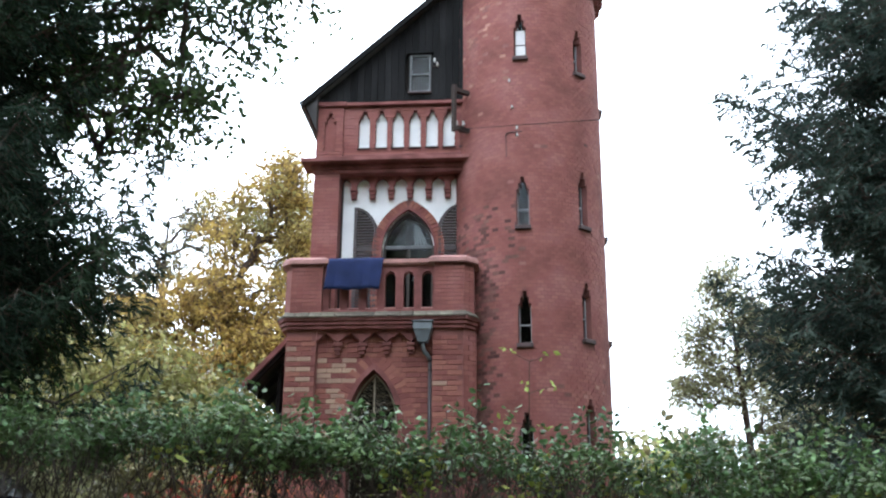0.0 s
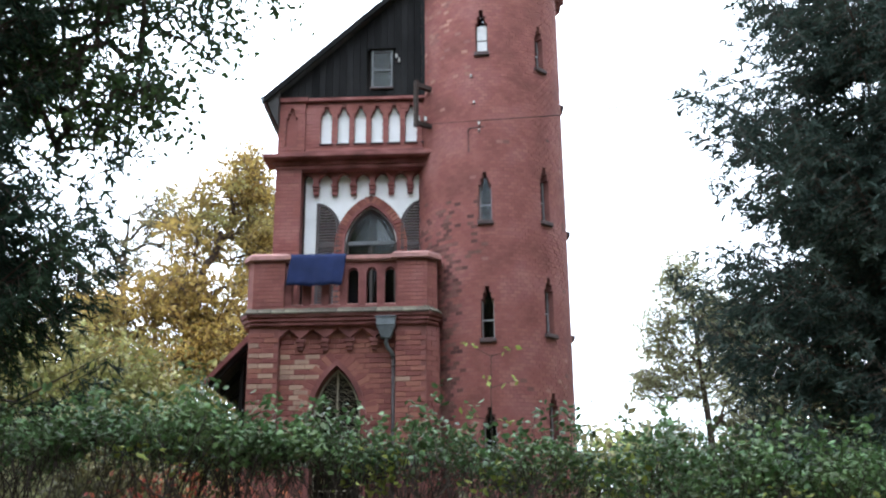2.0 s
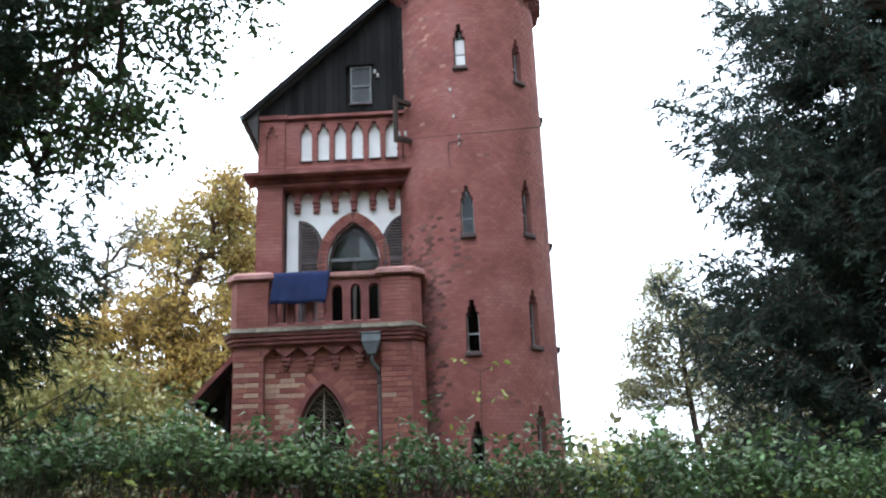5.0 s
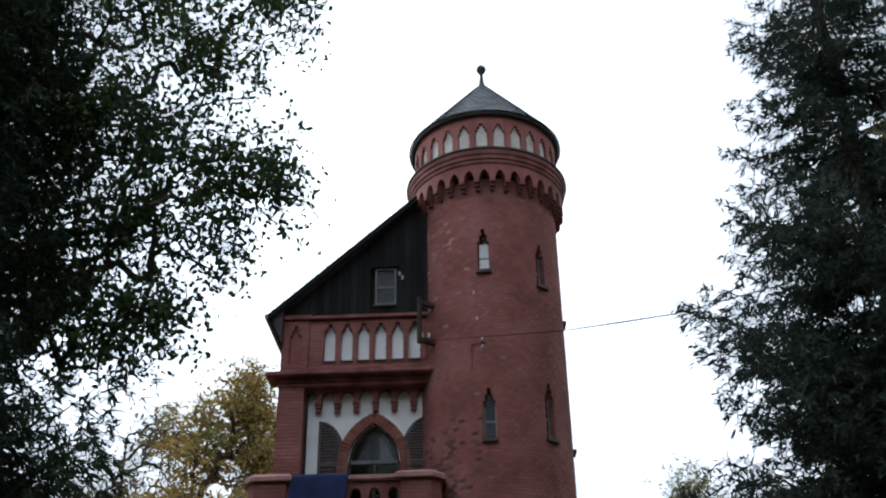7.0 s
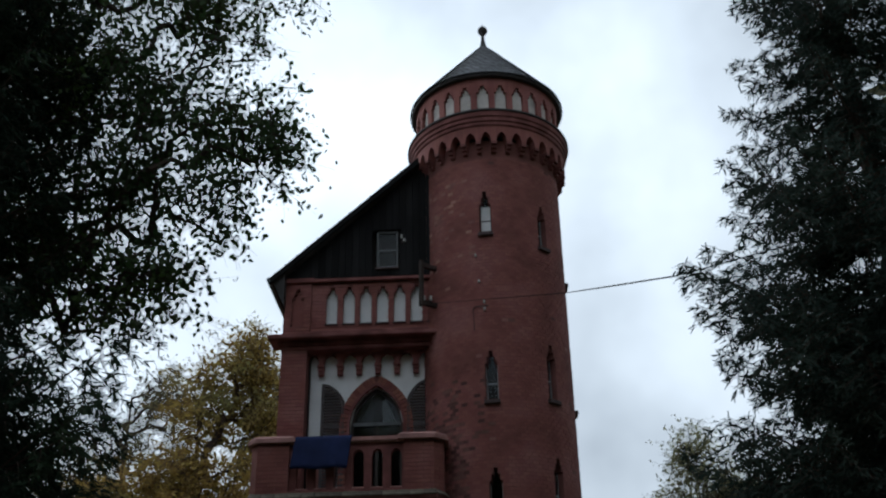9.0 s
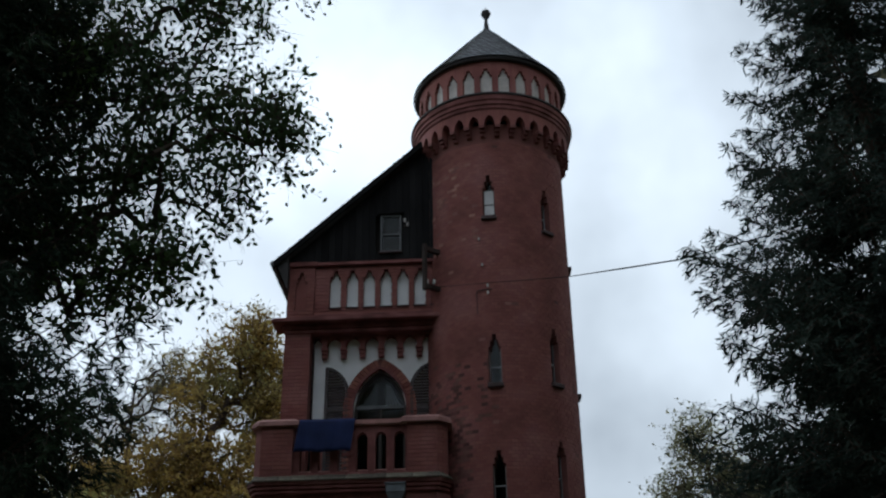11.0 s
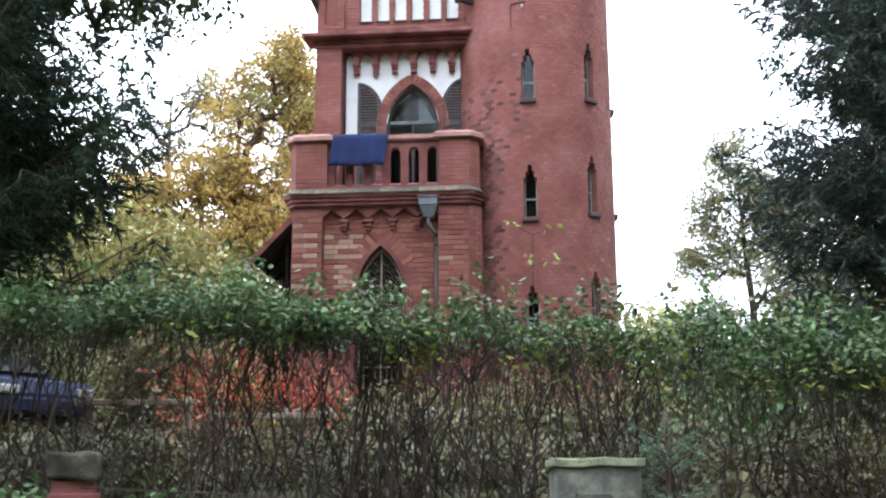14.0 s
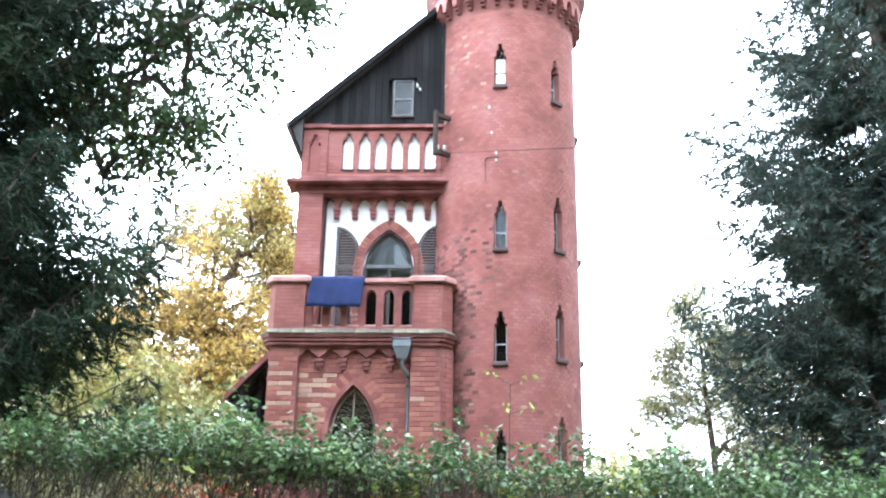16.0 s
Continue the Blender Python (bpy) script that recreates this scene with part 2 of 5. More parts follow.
def prism(bm, m, x0, x1, b0, b1, t0, t1, d0, d1):
    """A block of a wall from x0 to x1, with the undersides b0, b1 and tops t0, t1 at its ends, from depth d0 to d1."""
    if max(t0 - b0, t1 - b1) < 1e-4:
        return
    c = [m(x0, b0, d0), m(x1, b1, d0), m(x1, t1, d0), m(x0, t0, d0), m(x0, b0, d1), m(x1, b1, d1), m(x1, t1, d1), m(x0, t0, d1)]
    v = [bm.verts.new(p) for p in c]
    for f in HEX:
        bm.faces.new([v[i] for i in f])


def box(bm, x0, x1, y0, y1, z0, z1):
    prism(bm, flat, x0, x1, z0, z0, z1, z1, y0, y1)


def bevel(bm, w, seg=1):
    bmesh.ops.bevel(bm, geom=bm.edges[:], offset=w, segments=seg, affect="EDGES", clamp_overlap=True)
    return bm


def block(name, x0, x1, y0, y1, z0, z1, mat, parent, label="", w=0.008):
    bm = bmesh.new()
    box(bm, x0, x1, y0, y1, z0, z1)
    if w:
        bevel(bm, w)
    return part(name, bm, mat, parent, label)


def pointed(x0, x1, spring, apex):
    """The underside of a pointed arch over the opening x0 to x1."""
    half, mid, rise = (x1 - x0) / 2, (x0 + x1) / 2, apex - spring
    rad = (half * half + rise * rise) / (2 * half)

    def head(x):
        d = min(abs(x - mid), half)
        return spring + math.sqrt(max(0.0, rad * rad - (d + rad - half) ** 2))
    return head


def stepped(x0, x1, low, top, steps=3):
    """The stepped brick head of a narrow opening."""
    half, mid = (x1 - x0) / 2, (x0 + x1) / 2

    def head(x):
        k = min(steps - 1, int((1 - min(abs(x - mid) / half, 0.999)) * steps))
        return low + (top - low) * k / (steps - 1)
    return head


def holed(bm, m, x0, x1, z0, z1, openings, d0, d1, step=0.25, cut=12, square=False):
    """A wall with openings (x0, x1, sill, head) that go right through it."""
    xs = {x0, x1}
    k = max(1, round((x1 - x0) / step))
    xs |= {x0 + (x1 - x0) * i / k for i in range(k + 1)}
    for a, b, *_ in openings:
        xs |= {a + (b - a) * i / cut for i in range(cut + 1)}
    xs = sorted(x for x in xs if x0 - 1e-6 <= x <= x1 + 1e-6)
    for a, b in zip(xs, xs[1:]):
        if b - a < 1e-5:
            continue
        mid, la, lb = (a + b) / 2, z0, z0
        for oa, ob, sill, head in sorted((o for o in openings if o[0] < mid < o[1]), key=lambda o: o[2]):
            prism(bm, m, a, b, la, lb, sill, sill, d0, d1)
            la, lb = (head(mid), head(mid)) if square else (head(a), head(b))
        prism(bm, m, a, b, la, lb, z1, z1, d0, d1)


def courses(m, x0, x1, z0, z1, openings, d0, proud, course=0.077, length=0.25, joint=0.011, rng=None, margin=0.0):
    """Bricks in stretcher bond on a wall, as one lot of vertices and faces."""
    rng = rng or random.Random(3)
    vs, fs = [], []
    for r in range(int((z1 - z0) / course)):
        za, zb = z0 + r * course, z0 + (r + 1) * course - joint
        x = x0 - (length / 2 if r % 2 else 0) + 0.0
        while x < x1:
            a, b = max(x, x0), min(x + length - joint, x1)
            x += length
            spans = [(a, b)]
            for oa, ob, sill, head in openings:
                out = []
                for p, q in spans:
                    if q <= oa - margin or p >= ob + margin or zb <= sill:
                        out.append((p, q))
                        continue
                    cuts = [p + (q - p) * i / 8 for i in range(9)]
                    run = None
                    for c, e in zip(cuts, cuts[1:]):
                        mid = (c + e) / 2
                        hole = oa - margin < mid < ob + margin and sill < zb and za < head(min(max(mid, oa), ob)) + margin
                        if not hole:
                            run = (run[0] if run else c, e)
                        elif run:
                            out.append(run)
                            run = None
                    if run:
                        out.append(run)
                spans = out
            for a, b in spans:
                if b - a < 0.03:
                    continue
                o = proud + rng.uniform(-0.004, 0.004)
                k = len(vs)
                vs += [m(a, za, d0), m(b, za, d0), m(b, zb, d0), m(a, zb, d0), m(a, za, d0 - o), m(b, za, d0 - o), m(b, zb, d0 - o), m(a, zb, d0 - o)]
                fs += [(k + 4, k + 5, k + 6, k + 7), (k, k + 1, k + 5, k + 4), (k + 1, k + 2, k + 6, k + 5), (k + 2, k + 3, k + 7, k + 6), (k + 3, k, k + 4, k + 7)]
    return vs, fs


def tube(bm, pts, radii, sides=6):
    """A round bar along points, with a radius at each."""
    rings = []
    pts = [Vector(p) for p in pts]
    for i, p in enumerate(pts):
        d = (pts[min(i + 1, len(pts) - 1)] - pts[max(i - 1, 0)]).normalized()
        q = d.to_track_quat("Z", "Y")
        r = radii[i] if isinstance(radii, (list, tuple)) else radii
        rings.append([bm.verts.new(p + q @ Vector((math.cos(a) * r, math.sin(a) * r, 0))) for a in (2 * math.pi * k / sides for k in range(sides))])
    for a, b in zip(rings, rings[1:]):
        for k in range(sides):
            bm.faces.new((a[k], a[(k + 1) % sides], b[(k + 1) % sides], b[k]))
    bm.faces.new(rings[0][::-1])
    bm.faces.new(rings[-1])
    return bm


def lathe(bm, profile, sides=96, closed=False):
    """A turned body about the z axis: profile of (radius, height)."""
    rings = [[bm.verts.new((r * math.cos(a), r * math.sin(a), z)) for a in (2 * math.pi * k / sides for k in range(sides))] for r, z in profile]
    pairs = list(zip(rings, rings[1:])) + ([(rings[-1], rings[0])] if closed else [])
    for a, b in pairs:
        for k in range(sides):
            bm.faces.new((a[k], a[(k + 1) % sides], b[(k + 1) % sides], b[k]))
    return bm


def outline(bm, pts, z0, z1):
    """An upright slab over a plan outline."""
    lo, hi = [bm.verts.new((x, y, z0)) for x, y in pts], [bm.verts.new((x, y, z1)) for x, y in pts]
    bm.faces.new(lo[::-1])
    bm.faces.new(hi)
    for k in range(len(pts)):
        j = (k + 1) % len(pts)
        bm.faces.new((lo[k], lo[j], hi[j], hi[k]))
    return bm


def thing(name, m, label, category, group="", kind=""):
    ob = tagged(new(name), label, category, group, kind)
    ob.matrix_world = m
    return ob

# ---------------------------------------------------------------- ground
def ground_height(x, y):
    """A bank that rises from the path to the house."""
    t = min(1.0, max(0.0, (y - 2.5) / 13.0))
    return 2.35 * t * t * (3 - 2 * t) + 0.05 * math.sin(x * 1.3) * math.sin(y * 0.9) * min(1, abs(y) / 6)


gx = sorted(set([-900, -400, -200, -120] + list(range(-80, 81, 2)) + [120, 200, 400, 900] + [i * 0.5 for i in range(-16, 17)]))
gy = sorted(set([-900, -400, -150, -80] + list(range(-40, 101, 2)) + [150, 250, 400, 900] + [i * 0.5 for i in range(0, 36)]))
gv = [(x, y, ground_height(x, y)) for y in gy for x in gx]
gf = [(j * len(gx) + i, j * len(gx) + i + 1, (j + 1) * len(gx) + i + 1, (j + 1) * len(gx) + i) for j in range(len(gy) - 1) for i in range(len(gx) - 1)]
ground = tagged(soup("ground", gv, gf, EARTH, smooth=True), "leaf-littered grassy bank rising to the house", "ground", kind="structure")

# ---------------------------------------------------------------- the brick house
HOUSE = pose(0, 19.3, 0, 0, 0, -4.5)
GROUND_Z = 2.25
house = thing("house", HOUSE, "red brick villa with white plaster panels, balcony and black boarded gable", "house")
rng = random.Random(7)


def wall_part(name, x0, x1, z0, z1, openings, d, thick, mat=MORTAR, label="", bricks=True, margin=0.0, parent=None, square=False):
    bm = bmesh.new()
    holed(bm, flat, x0, x1, z0, z1, openings, d, d + thick, square=square)
    bmesh.ops.remove_doubles(bm, verts=bm.verts[:], dist=1e-4)
    ob = part(name, bm, mat, parent or house, label)
    if bricks:
        vs, fs = courses(flat, x0, x1, z0, z1, openings, d, 0.012, rng=rng, margin=margin)
        soup("brickwork", vs, fs, BRICK, ob, kind="stuff")
    return ob


def side_bricks(x, y0, y1, z0, z1, parent, sign=-1, course=0.077):
    """Bricks on a wall that runs back from the front; sign: the way that it faces."""
    vs, fs = courses(lambda a, z, d: (x + d * -sign, a, z), y0, y1, z0, z1, [], 0.0, 0.012, course=course, rng=rng)
    return soup("brickwork", vs, fs if sign < 0 else [f[::-1] for f in fs], BRICK, parent, kind="stuff")


# storey on the ground: two piers, the recessed wall with the arched gate, and the body behind
gate_head = pointed(-1.79, -0.87, 5.0, 5.96)
GATE = (-1.79, -0.87, 2.75, gate_head)
pier_l = block("pier", -2.98, -2.42, 0.06, 0.7, GROUND_Z - 0.4, 6.72, MORTAR, house, w=0)
pier_r_bm = bmesh.new()
outline(pier_r_bm, [(-0.24, 0.06), (0.33, 0.06), (0.55, 0.28), (0.55, 1.2), (-0.24, 1.2)], GROUND_Z - 0.4, 6.72)
pier_r = part("pier", pier_r_bm, MORTAR, house)
recess = wall_part("wall", -2.42, -0.24, GROUND_Z - 0.4, 6.72, [GATE], 0.22, 0.4, bricks=False)
side_l = block("side_wall", -2.98, -2.7, 0.7, 8.0, GROUND_Z - 0.4, 6.9, MORTAR, house, w=0)
side_bricks(-2.98, 0.06, 8.0, 2.2, 6.7, side_l)
block("side_wall", 2.5, 2.75, 2.0, 8.0, GROUND_Z - 0.4, 11.8, MORTAR, house, w=0)
block("back_wall", -2.7, 2.5, 7.75, 8.0, GROUND_Z - 0.4, 11.8, MORTAR, house, w=0)
# near-black sheet in place of the shade inside the gateway
block("room_back", -2.4, 0.2, 2.4, 2.5, GROUND_Z, 6.7, INSIDE, house, "near-black sheet standing in for the unlit room behind the gate", w=0)
block("plinth", -3.06, -0.0, -0.02, 0.055, GROUND_Z - 0.4, 2.95, STONE, house, "grey stone plinth", w=0.02)
# chamfered brick face of the right-hand pier
q = math.sqrt(2) / 2
vs, fs = courses(lambda a, z, d: (0.33 + a * q + d * -q * 1.0, 0.06 + a * q + d * q, z), 0.01, 0.30, 2.6, 6.7, [], 0.0, 0.012, course=0.095, rng=rng)
soup("brickwork", vs, fs, BRICK, pier_r, kind="stuff")
vs, fs = courses(lambda a, z, d: (0.55 - d, 0.28 + a, z), 0.0, 0.9, 2.6, 6.7, [], 0.0, 0.012, rng=rng)
soup("brickwork", vs, fs, BRICK, pier_r, kind="stuff")


def arch_ring(name, x0, x1, sill, spring, apex, width, d0, d1, mat, parent, label="", n=28):
    """A moulded band round a pointed opening, with upright jambs."""
    inner, outer = pointed(x0, x1, spring, apex), pointed(x0 - width, x1 + width, spring, apex + width * 1.25)
    def path(a, b, head):
        xs = [a + (b - a) * (0.5 - 0.5 * math.cos(math.pi * i / n)) for i in range(n + 1)]
        return [(a, sill)] + [(x, head(x)) for x in xs] + [(b, sill)]
    pi, po = path(x0, x1, inner), path(x0 - width, x1 + width, outer)
    bm = bmesh.new()
    rows = [[bm.verts.new((x, d, z)) for x, z in p] for p, d in ((pi, d1), (pi, d0), (po, d0), (po, d1))]
    for a, b in zip(rows, rows[1:]):
        for k in range(len(a) - 1):
            bm.faces.new((a[k], a[k + 1], b[k + 1], b[k]))
    bmesh.ops.recalc_face_normals(bm, faces=bm.faces[:])
    return part(name, bm, mat, parent, label)


arch_ring("arch_moulding", -1.79, -0.87, 2.75, 5.0, 5.96, 0.09, 0.13, 0.24, MOULD, house)
arch_ring("arch_backing", -1.85, -0.81, 5.0, 5.0, 6.04, 0.2, 0.212, 0.24, BRICK, house)
# voussoirs of the gate arch, one by one
vou = bmesh.new()
box(vou, -0.045, 0.045, 0.0, 0.05, 0.0, 0.24)
for v in vou.verts:
    if v.co.z > 0.1:
        v.co.x *= 1.2
bevel(vou, 0.006)
vou_me = bpy.data.meshes.new("voussoir")
vou.to_mesh(vou_me)
vou.free()
vou_me.materials.append(BRICK_PIECE)
ring_head = pointed(-1.86, -0.80, 5.0, 6.05)


def along_arch(x0, x1, head, spring, low, gap):
    """Places round a pointed arch with the way outward at each, from jamb to jamb."""
    n = 200
    pts = [(x0, low + (spring - low) * i / 40) for i in range(40)] + [(x0 + (x1 - x0) * (0.5 - 0.5 * math.cos(math.pi * i / n)), None) for i in range(n + 1)] + [(x1, spring - (spring - low) * i / 40) for i in range(40)]
    pts = [(x, head(x) if z is None else z) for x, z in pts]
    out, acc = [], 0.0
    for (ax, az), (bx, bz) in zip(pts, pts[1:]):
        acc += math.hypot(bx - ax, bz - az)
        if acc >= gap:
            acc = 0.0
            out.append(((ax + bx) / 2, (az + bz) / 2, math.degrees(math.atan2(bz - az, bx - ax))))
    return out


for x, z, a in along_arch(-1.86, -0.80, ring_head, 5.0, 4.95, 0.098):
    shared("voussoir", vou_me, pose(x, 0.203, z, 0, -a, 0), recess)

# wrought-iron gate behind the arch
gbm = bmesh.new()
gi = pointed(-1.75, -0.91, 5.0, 5.90)
for x in (-1.74, -1.33, -0.92):
    tube(gbm, [(x, 0.32, 2.75), (x, 0.32, min(gi(x) + 0.02, 5.86))], 0.016, 5)
for z in (2.8, 3.7, 4.55):
    tube(gbm, [(-1.73, 0.32, z), (-0.91, 0.32, z)], 0.014, 5)
tube(gbm, [(-1.75 + 0.84 * i / 20, 0.32, gi(-1.75 + 0.84 * i / 20)) for i in range(21)], 0.016, 5)
gate = part("gate", gbm, GRILLE, house, "wrought-iron gate with scrolled bars")
for i in range(9):
    x = -1.75 + 0.105 * i
    bm = tube(bmesh.new(), [(x, 0.325, 2.76), (x, 0.325, min(gi(x), 4.6))], 0.005, 4)
    part("bar", bm, GRILLE, gate)
sbm = bmesh.new()
for r in range(11):
    for i in range(7):
        x, z = -1.69 + 0.15 * i + (0.075 if r % 2 else 0), 4.62 + r * 0.14
        if z + 0.05 < gi(x) and -1.72 < x < -0.94:
            tube(sbm, [(x + 0.066 * math.cos(a), 0.315, z + 0.062 * math.sin(a)) for a in (k * math.pi / 4 for k in range(8))], 0.0045, 4)
            tube(sbm, [(x + 0.028 * math.cos(a), 0.318, z + 0.02 + 0.026 * math.sin(a)) for a in (k * math.pi / 3 for k in range(6))], 0.004, 4)
part("scrollwork", sbm, GRILLE, gate, kind="stuff")

# zigzag frieze with corbels under the balcony
TIPS = [-2.48 + 0.46 * i for i in range(6)]
zbm = bmesh.new()
for i in range(5):
    a, b = TIPS[i], min(TIPS[i + 1], -0.24)
    mid = (TIPS[i] + TIPS[i + 1]) / 2
    prism(zbm, flat, max(a, -2.42), mid, 6.47 + (0.03 if i == 0 else 0), 6.66, 6.76, 6.76, 0.09, 0.22)
    prism(zbm, flat, mid, b, 6.66, 6.47 if b < -0.3 else 6.51, 6.76, 6.76, 0.09, 0.22)
bmesh.ops.remove_doubles(zbm, verts=zbm.verts[:], dist=1e-3)
part("zigzag_frieze", zbm, MOULD, house)
for u in TIPS[1:5]:
    bm = bmesh.new()
    box(bm, u - 0.085, u + 0.085, 0.09, 0.21, 6.40, 6.47)
    box(bm, u - 0.065, u + 0.065, 0.115, 0.21, 6.32, 6.397)
    box(bm, u - 0.045, u + 0.045, 0.145, 0.21, 6.25, 6.317)
    part("corbel", bevel(bm, 0.006), MOULD, house)

# balcony: mouldings, slab, tiles, piers, balustrade
def plan(o, back=1.3):
    """The balcony's outline, widened by o: front with two cut corners."""
    return [(-2.95 - o * 0.6, 0.02 - o), (0.35 + o * 0.6, 0.02 - o), (0.53 + o, 0.22 - o * 0.4), (0.53 + o, back), (-3.08 - o, back), (-3.08 - o, 0.16 - o * 0.4)]


for z0, z1, o in ((6.70, 6.765, 0.03), (6.77, 6.84, 0.065), (6.845, 6.93, 0.10)):
    bm = outline(bmesh.new(), plan(o), z0, z1)
    part("moulding", bevel(bm, 0.014, 2), MOULD, house)
part("balcony_floor", outline(bmesh.new(), plan(0.02), 6.932, 7.0), TILE, house)
tl = bmesh.new()
prism(tl, flat, -0.12, 0.12, 0, 0, 0.035, 0.035, 0.0, 0.2)
for v in tl.verts:
    if v.co.y < 0.05:
        v.co.z -= 0.13
bevel(tl, 0.006)
tile_me = bpy.data.meshes.new("ledge_tile")
tl.to_mesh(tile_me)
tl.free()
tile_me.materials.append(TILE)
for i in range(14):
    shared("ledge_tile", tile_me, pose(-2.93 + 0.247 * i, -0.115, 7.035, rng.uniform(-1.5, 1.5), rng.uniform(-1.2, 1.2), rng.uniform(-1, 1)), house)
shared("ledge_tile", tile_me, pose(0.52, 0.0, 7.035, 0, 0, 48), house)
shared("ledge_tile", tile_me, pose(0.625, 0.22, 7.035, 0, 0, 85), house)
shared("ledge_tile", tile_me, pose(-3.12, 0.02, 7.035, 0, 0, -50), house)


def balcony_pier(pts, cap):
    bm = outline(bmesh.new(), pts, 7.0, 8.0)
    ob = part("balcony_pier", bm, MORTAR, house)
    bm = bmesh.new()
    cx, cy = sum(p[0] for p in pts) / len(pts), sum(p[1] for p in pts) / len(pts)
    grow = lambda k: [(cx + (x - cx) * k[0], cy + (y - cy) * k[1]) for x, y in pts]
    outline(bm, grow(cap), 8.0, 8.075)
    lo, hi = grow(cap), grow((cap[0] * 0.86, cap[1] * 0.8))
    a, b = [bm.verts.new((x, y, 8.077)) for x, y in lo], [bm.verts.new((x, y, 8.135)) for x, y in hi]
    bm.faces.new(b)
    for k in range(len(a)):
        bm.faces.new((a[k], a[(k + 1) % len(a)], b[(k + 1) % len(a)], b[k]))
    part("pier_cap", bm, COPING, house, "worn pinkish coping stone")
    return ob


bp_l = balcony_pier([(-2.95, 0.06), (-2.35, 0.06), (-2.35, 0.55), (-3.08, 0.55), (-3.08, 0.19)], (1.26, 1.36))
bp_r = balcony_pier([(-0.21, 0.06), (0.35, 0.06), (0.53, 0.24), (0.53, 0.65), (-0.21, 0.65)], (1.26, 1.34))
for ob, a, b in ((bp_l, -2.95, -2.35), (bp_r, -0.21, 0.35)):
    vs, fs = courses(flat, a, b, 7.02, 8.0, [], 0.06, 0.01, rng=rng)
    soup("brickwork", vs, fs, BRICK, ob, kind="stuff")
vs, fs = courses(lambda a, z, d: (0.35 + a * q - d * q, 0.06 + a * q + d * q, z), 0.01, 0.245, 7.02, 8.0, [], 0.0, 0.01, rng=rng)
soup("brickwork", vs, fs, BRICK, bp_r, kind="stuff")
# side parapets running back to the house
block("side_parapet", 0.36, 0.52, 0.65, 1.2, 7.0, 8.0, BRICK, house)
block("side_parapet", -3.07, -2.9, 0.55, 1.1, 7.0, 8.0, BRICK, house)
SLOTS = [-2.215 + 0.352 * i for i in range(6)]
balustrade = wall_part("balustrade", -2.35, -0.21, 7.0, 7.98,
                       [(u, u + 0.205, 7.13, pointed(u, u + 0.205, 7.74, 7.86)) for u in SLOTS], 0.13, 0.14, mat=MOULD, bricks=False)
bm = bmesh.new()
box(bm, -2.4, -0.16, 0.05, 0.36, 7.98, 8.09)
part("handrail", bevel(bm, 0.025, 2), COPING, house, "worn pinkish coping stone")
bm = bmesh.new()
box(bm, -2.36, -0.2, 0.06, 0.3, 7.0, 7.09)
part("base_rail", bevel(bm, 0.015), MOULD, house)
for u in SLOTS:
    block("slot_sill", u - 0.01, u + 0.215, 0.11, 0.3, 7.115, 7.14, COPING, house, w=0.005)

# upper storey: corner pier, white wall with arched door, frieze, cornice
DOOR = (-1.42, -0.34, 7.0, pointed(-1.42, -0.34, 8.74, 9.60))
upier = block("corner_pier", -2.83, -2.30, 1.1, 1.6, 7.0, 10.34, MORTAR, house, w=0)
vs, fs = courses(flat, -2.83, -2.30, 7.02, 10.3, [], 1.1, 0.012, rng=rng)
soup("brickwork", vs, fs, BRICK, upier, kind="stuff")
uside = block("side_wall", -2.82, -2.5, 1.6, 8.0, 6.9, 11.3, MORTAR, house, w=0)
side_bricks(-2.82, 1.1, 8.0, 6.95, 11.2, uside)
wall_part("white_wall", -2.30, 0.9, 7.0, 10.4, [DOOR], 1.45, 0.3, mat=PLASTER, label="white plastered wall", bricks=False)
# back sheet and floors are near-black to paint the room's shade
block("room_back", -2.2, 0.5, 3.2, 3.3, 7.0, 10.4, INSIDE, house, "near-black sheet standing in for the unlit room behind the balcony door", w=0)
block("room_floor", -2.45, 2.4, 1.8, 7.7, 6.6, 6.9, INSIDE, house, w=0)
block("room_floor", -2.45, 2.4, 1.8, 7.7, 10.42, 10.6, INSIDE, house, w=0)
arch_ring("arch_moulding", -1.42, -0.34, 7.0, 8.74, 9.60, 0.05, 1.36, 1.5, MOULD, house)
arch_ring("arch_backing", -1.46, -0.30, 7.0, 8.74, 9.65, 0.15, 1.415, 1.5, MORTAR, house)
block("dado", -2.26, -1.66, 1.42, 1.448, 7.0, 7.92, BRICK, house, w=0.004)
bv = bmesh.new()
box(bv, -0.034, 0.034, 0.0, 0.06, 0.0, 0.16)
for v in bv.verts:
    if v.co.z > 0.1:
        v.co.x *= 1.22
bevel(bv, 0.005)
bv_me = bpy.data.meshes.new("voussoir")
bv.to_mesh(bv_me)
bv.free()
bv_me.materials.append(BRICK_PIECE)
for x, z, a in along_arch(-1.47, -0.29, pointed(-1.47, -0.29, 8.74, 9.67), 8.74, 7.3, 0.076):
    shared("voussoir", bv_me, pose(x, 1.39, z, 0, -a, 0), house)
door = thing("balcony_door", HOUSE, "arched glazed balcony door in a dark wooden frame with white curtain", "door")
arch_ring("door_frame", -1.35, -0.41, 7.0, 8.74, 9.50, 0.06, 1.52, 1.58, DARK_FRAME, door)
block("transom", -1.36, -0.40, 1.51, 1.58, 8.78, 8.86, FRAME_DIM, door, "grey transom")
block("mullion", -0.91, -0.85, 1.52, 1.58, 7.0, 8.78, DARK_FRAME, door)
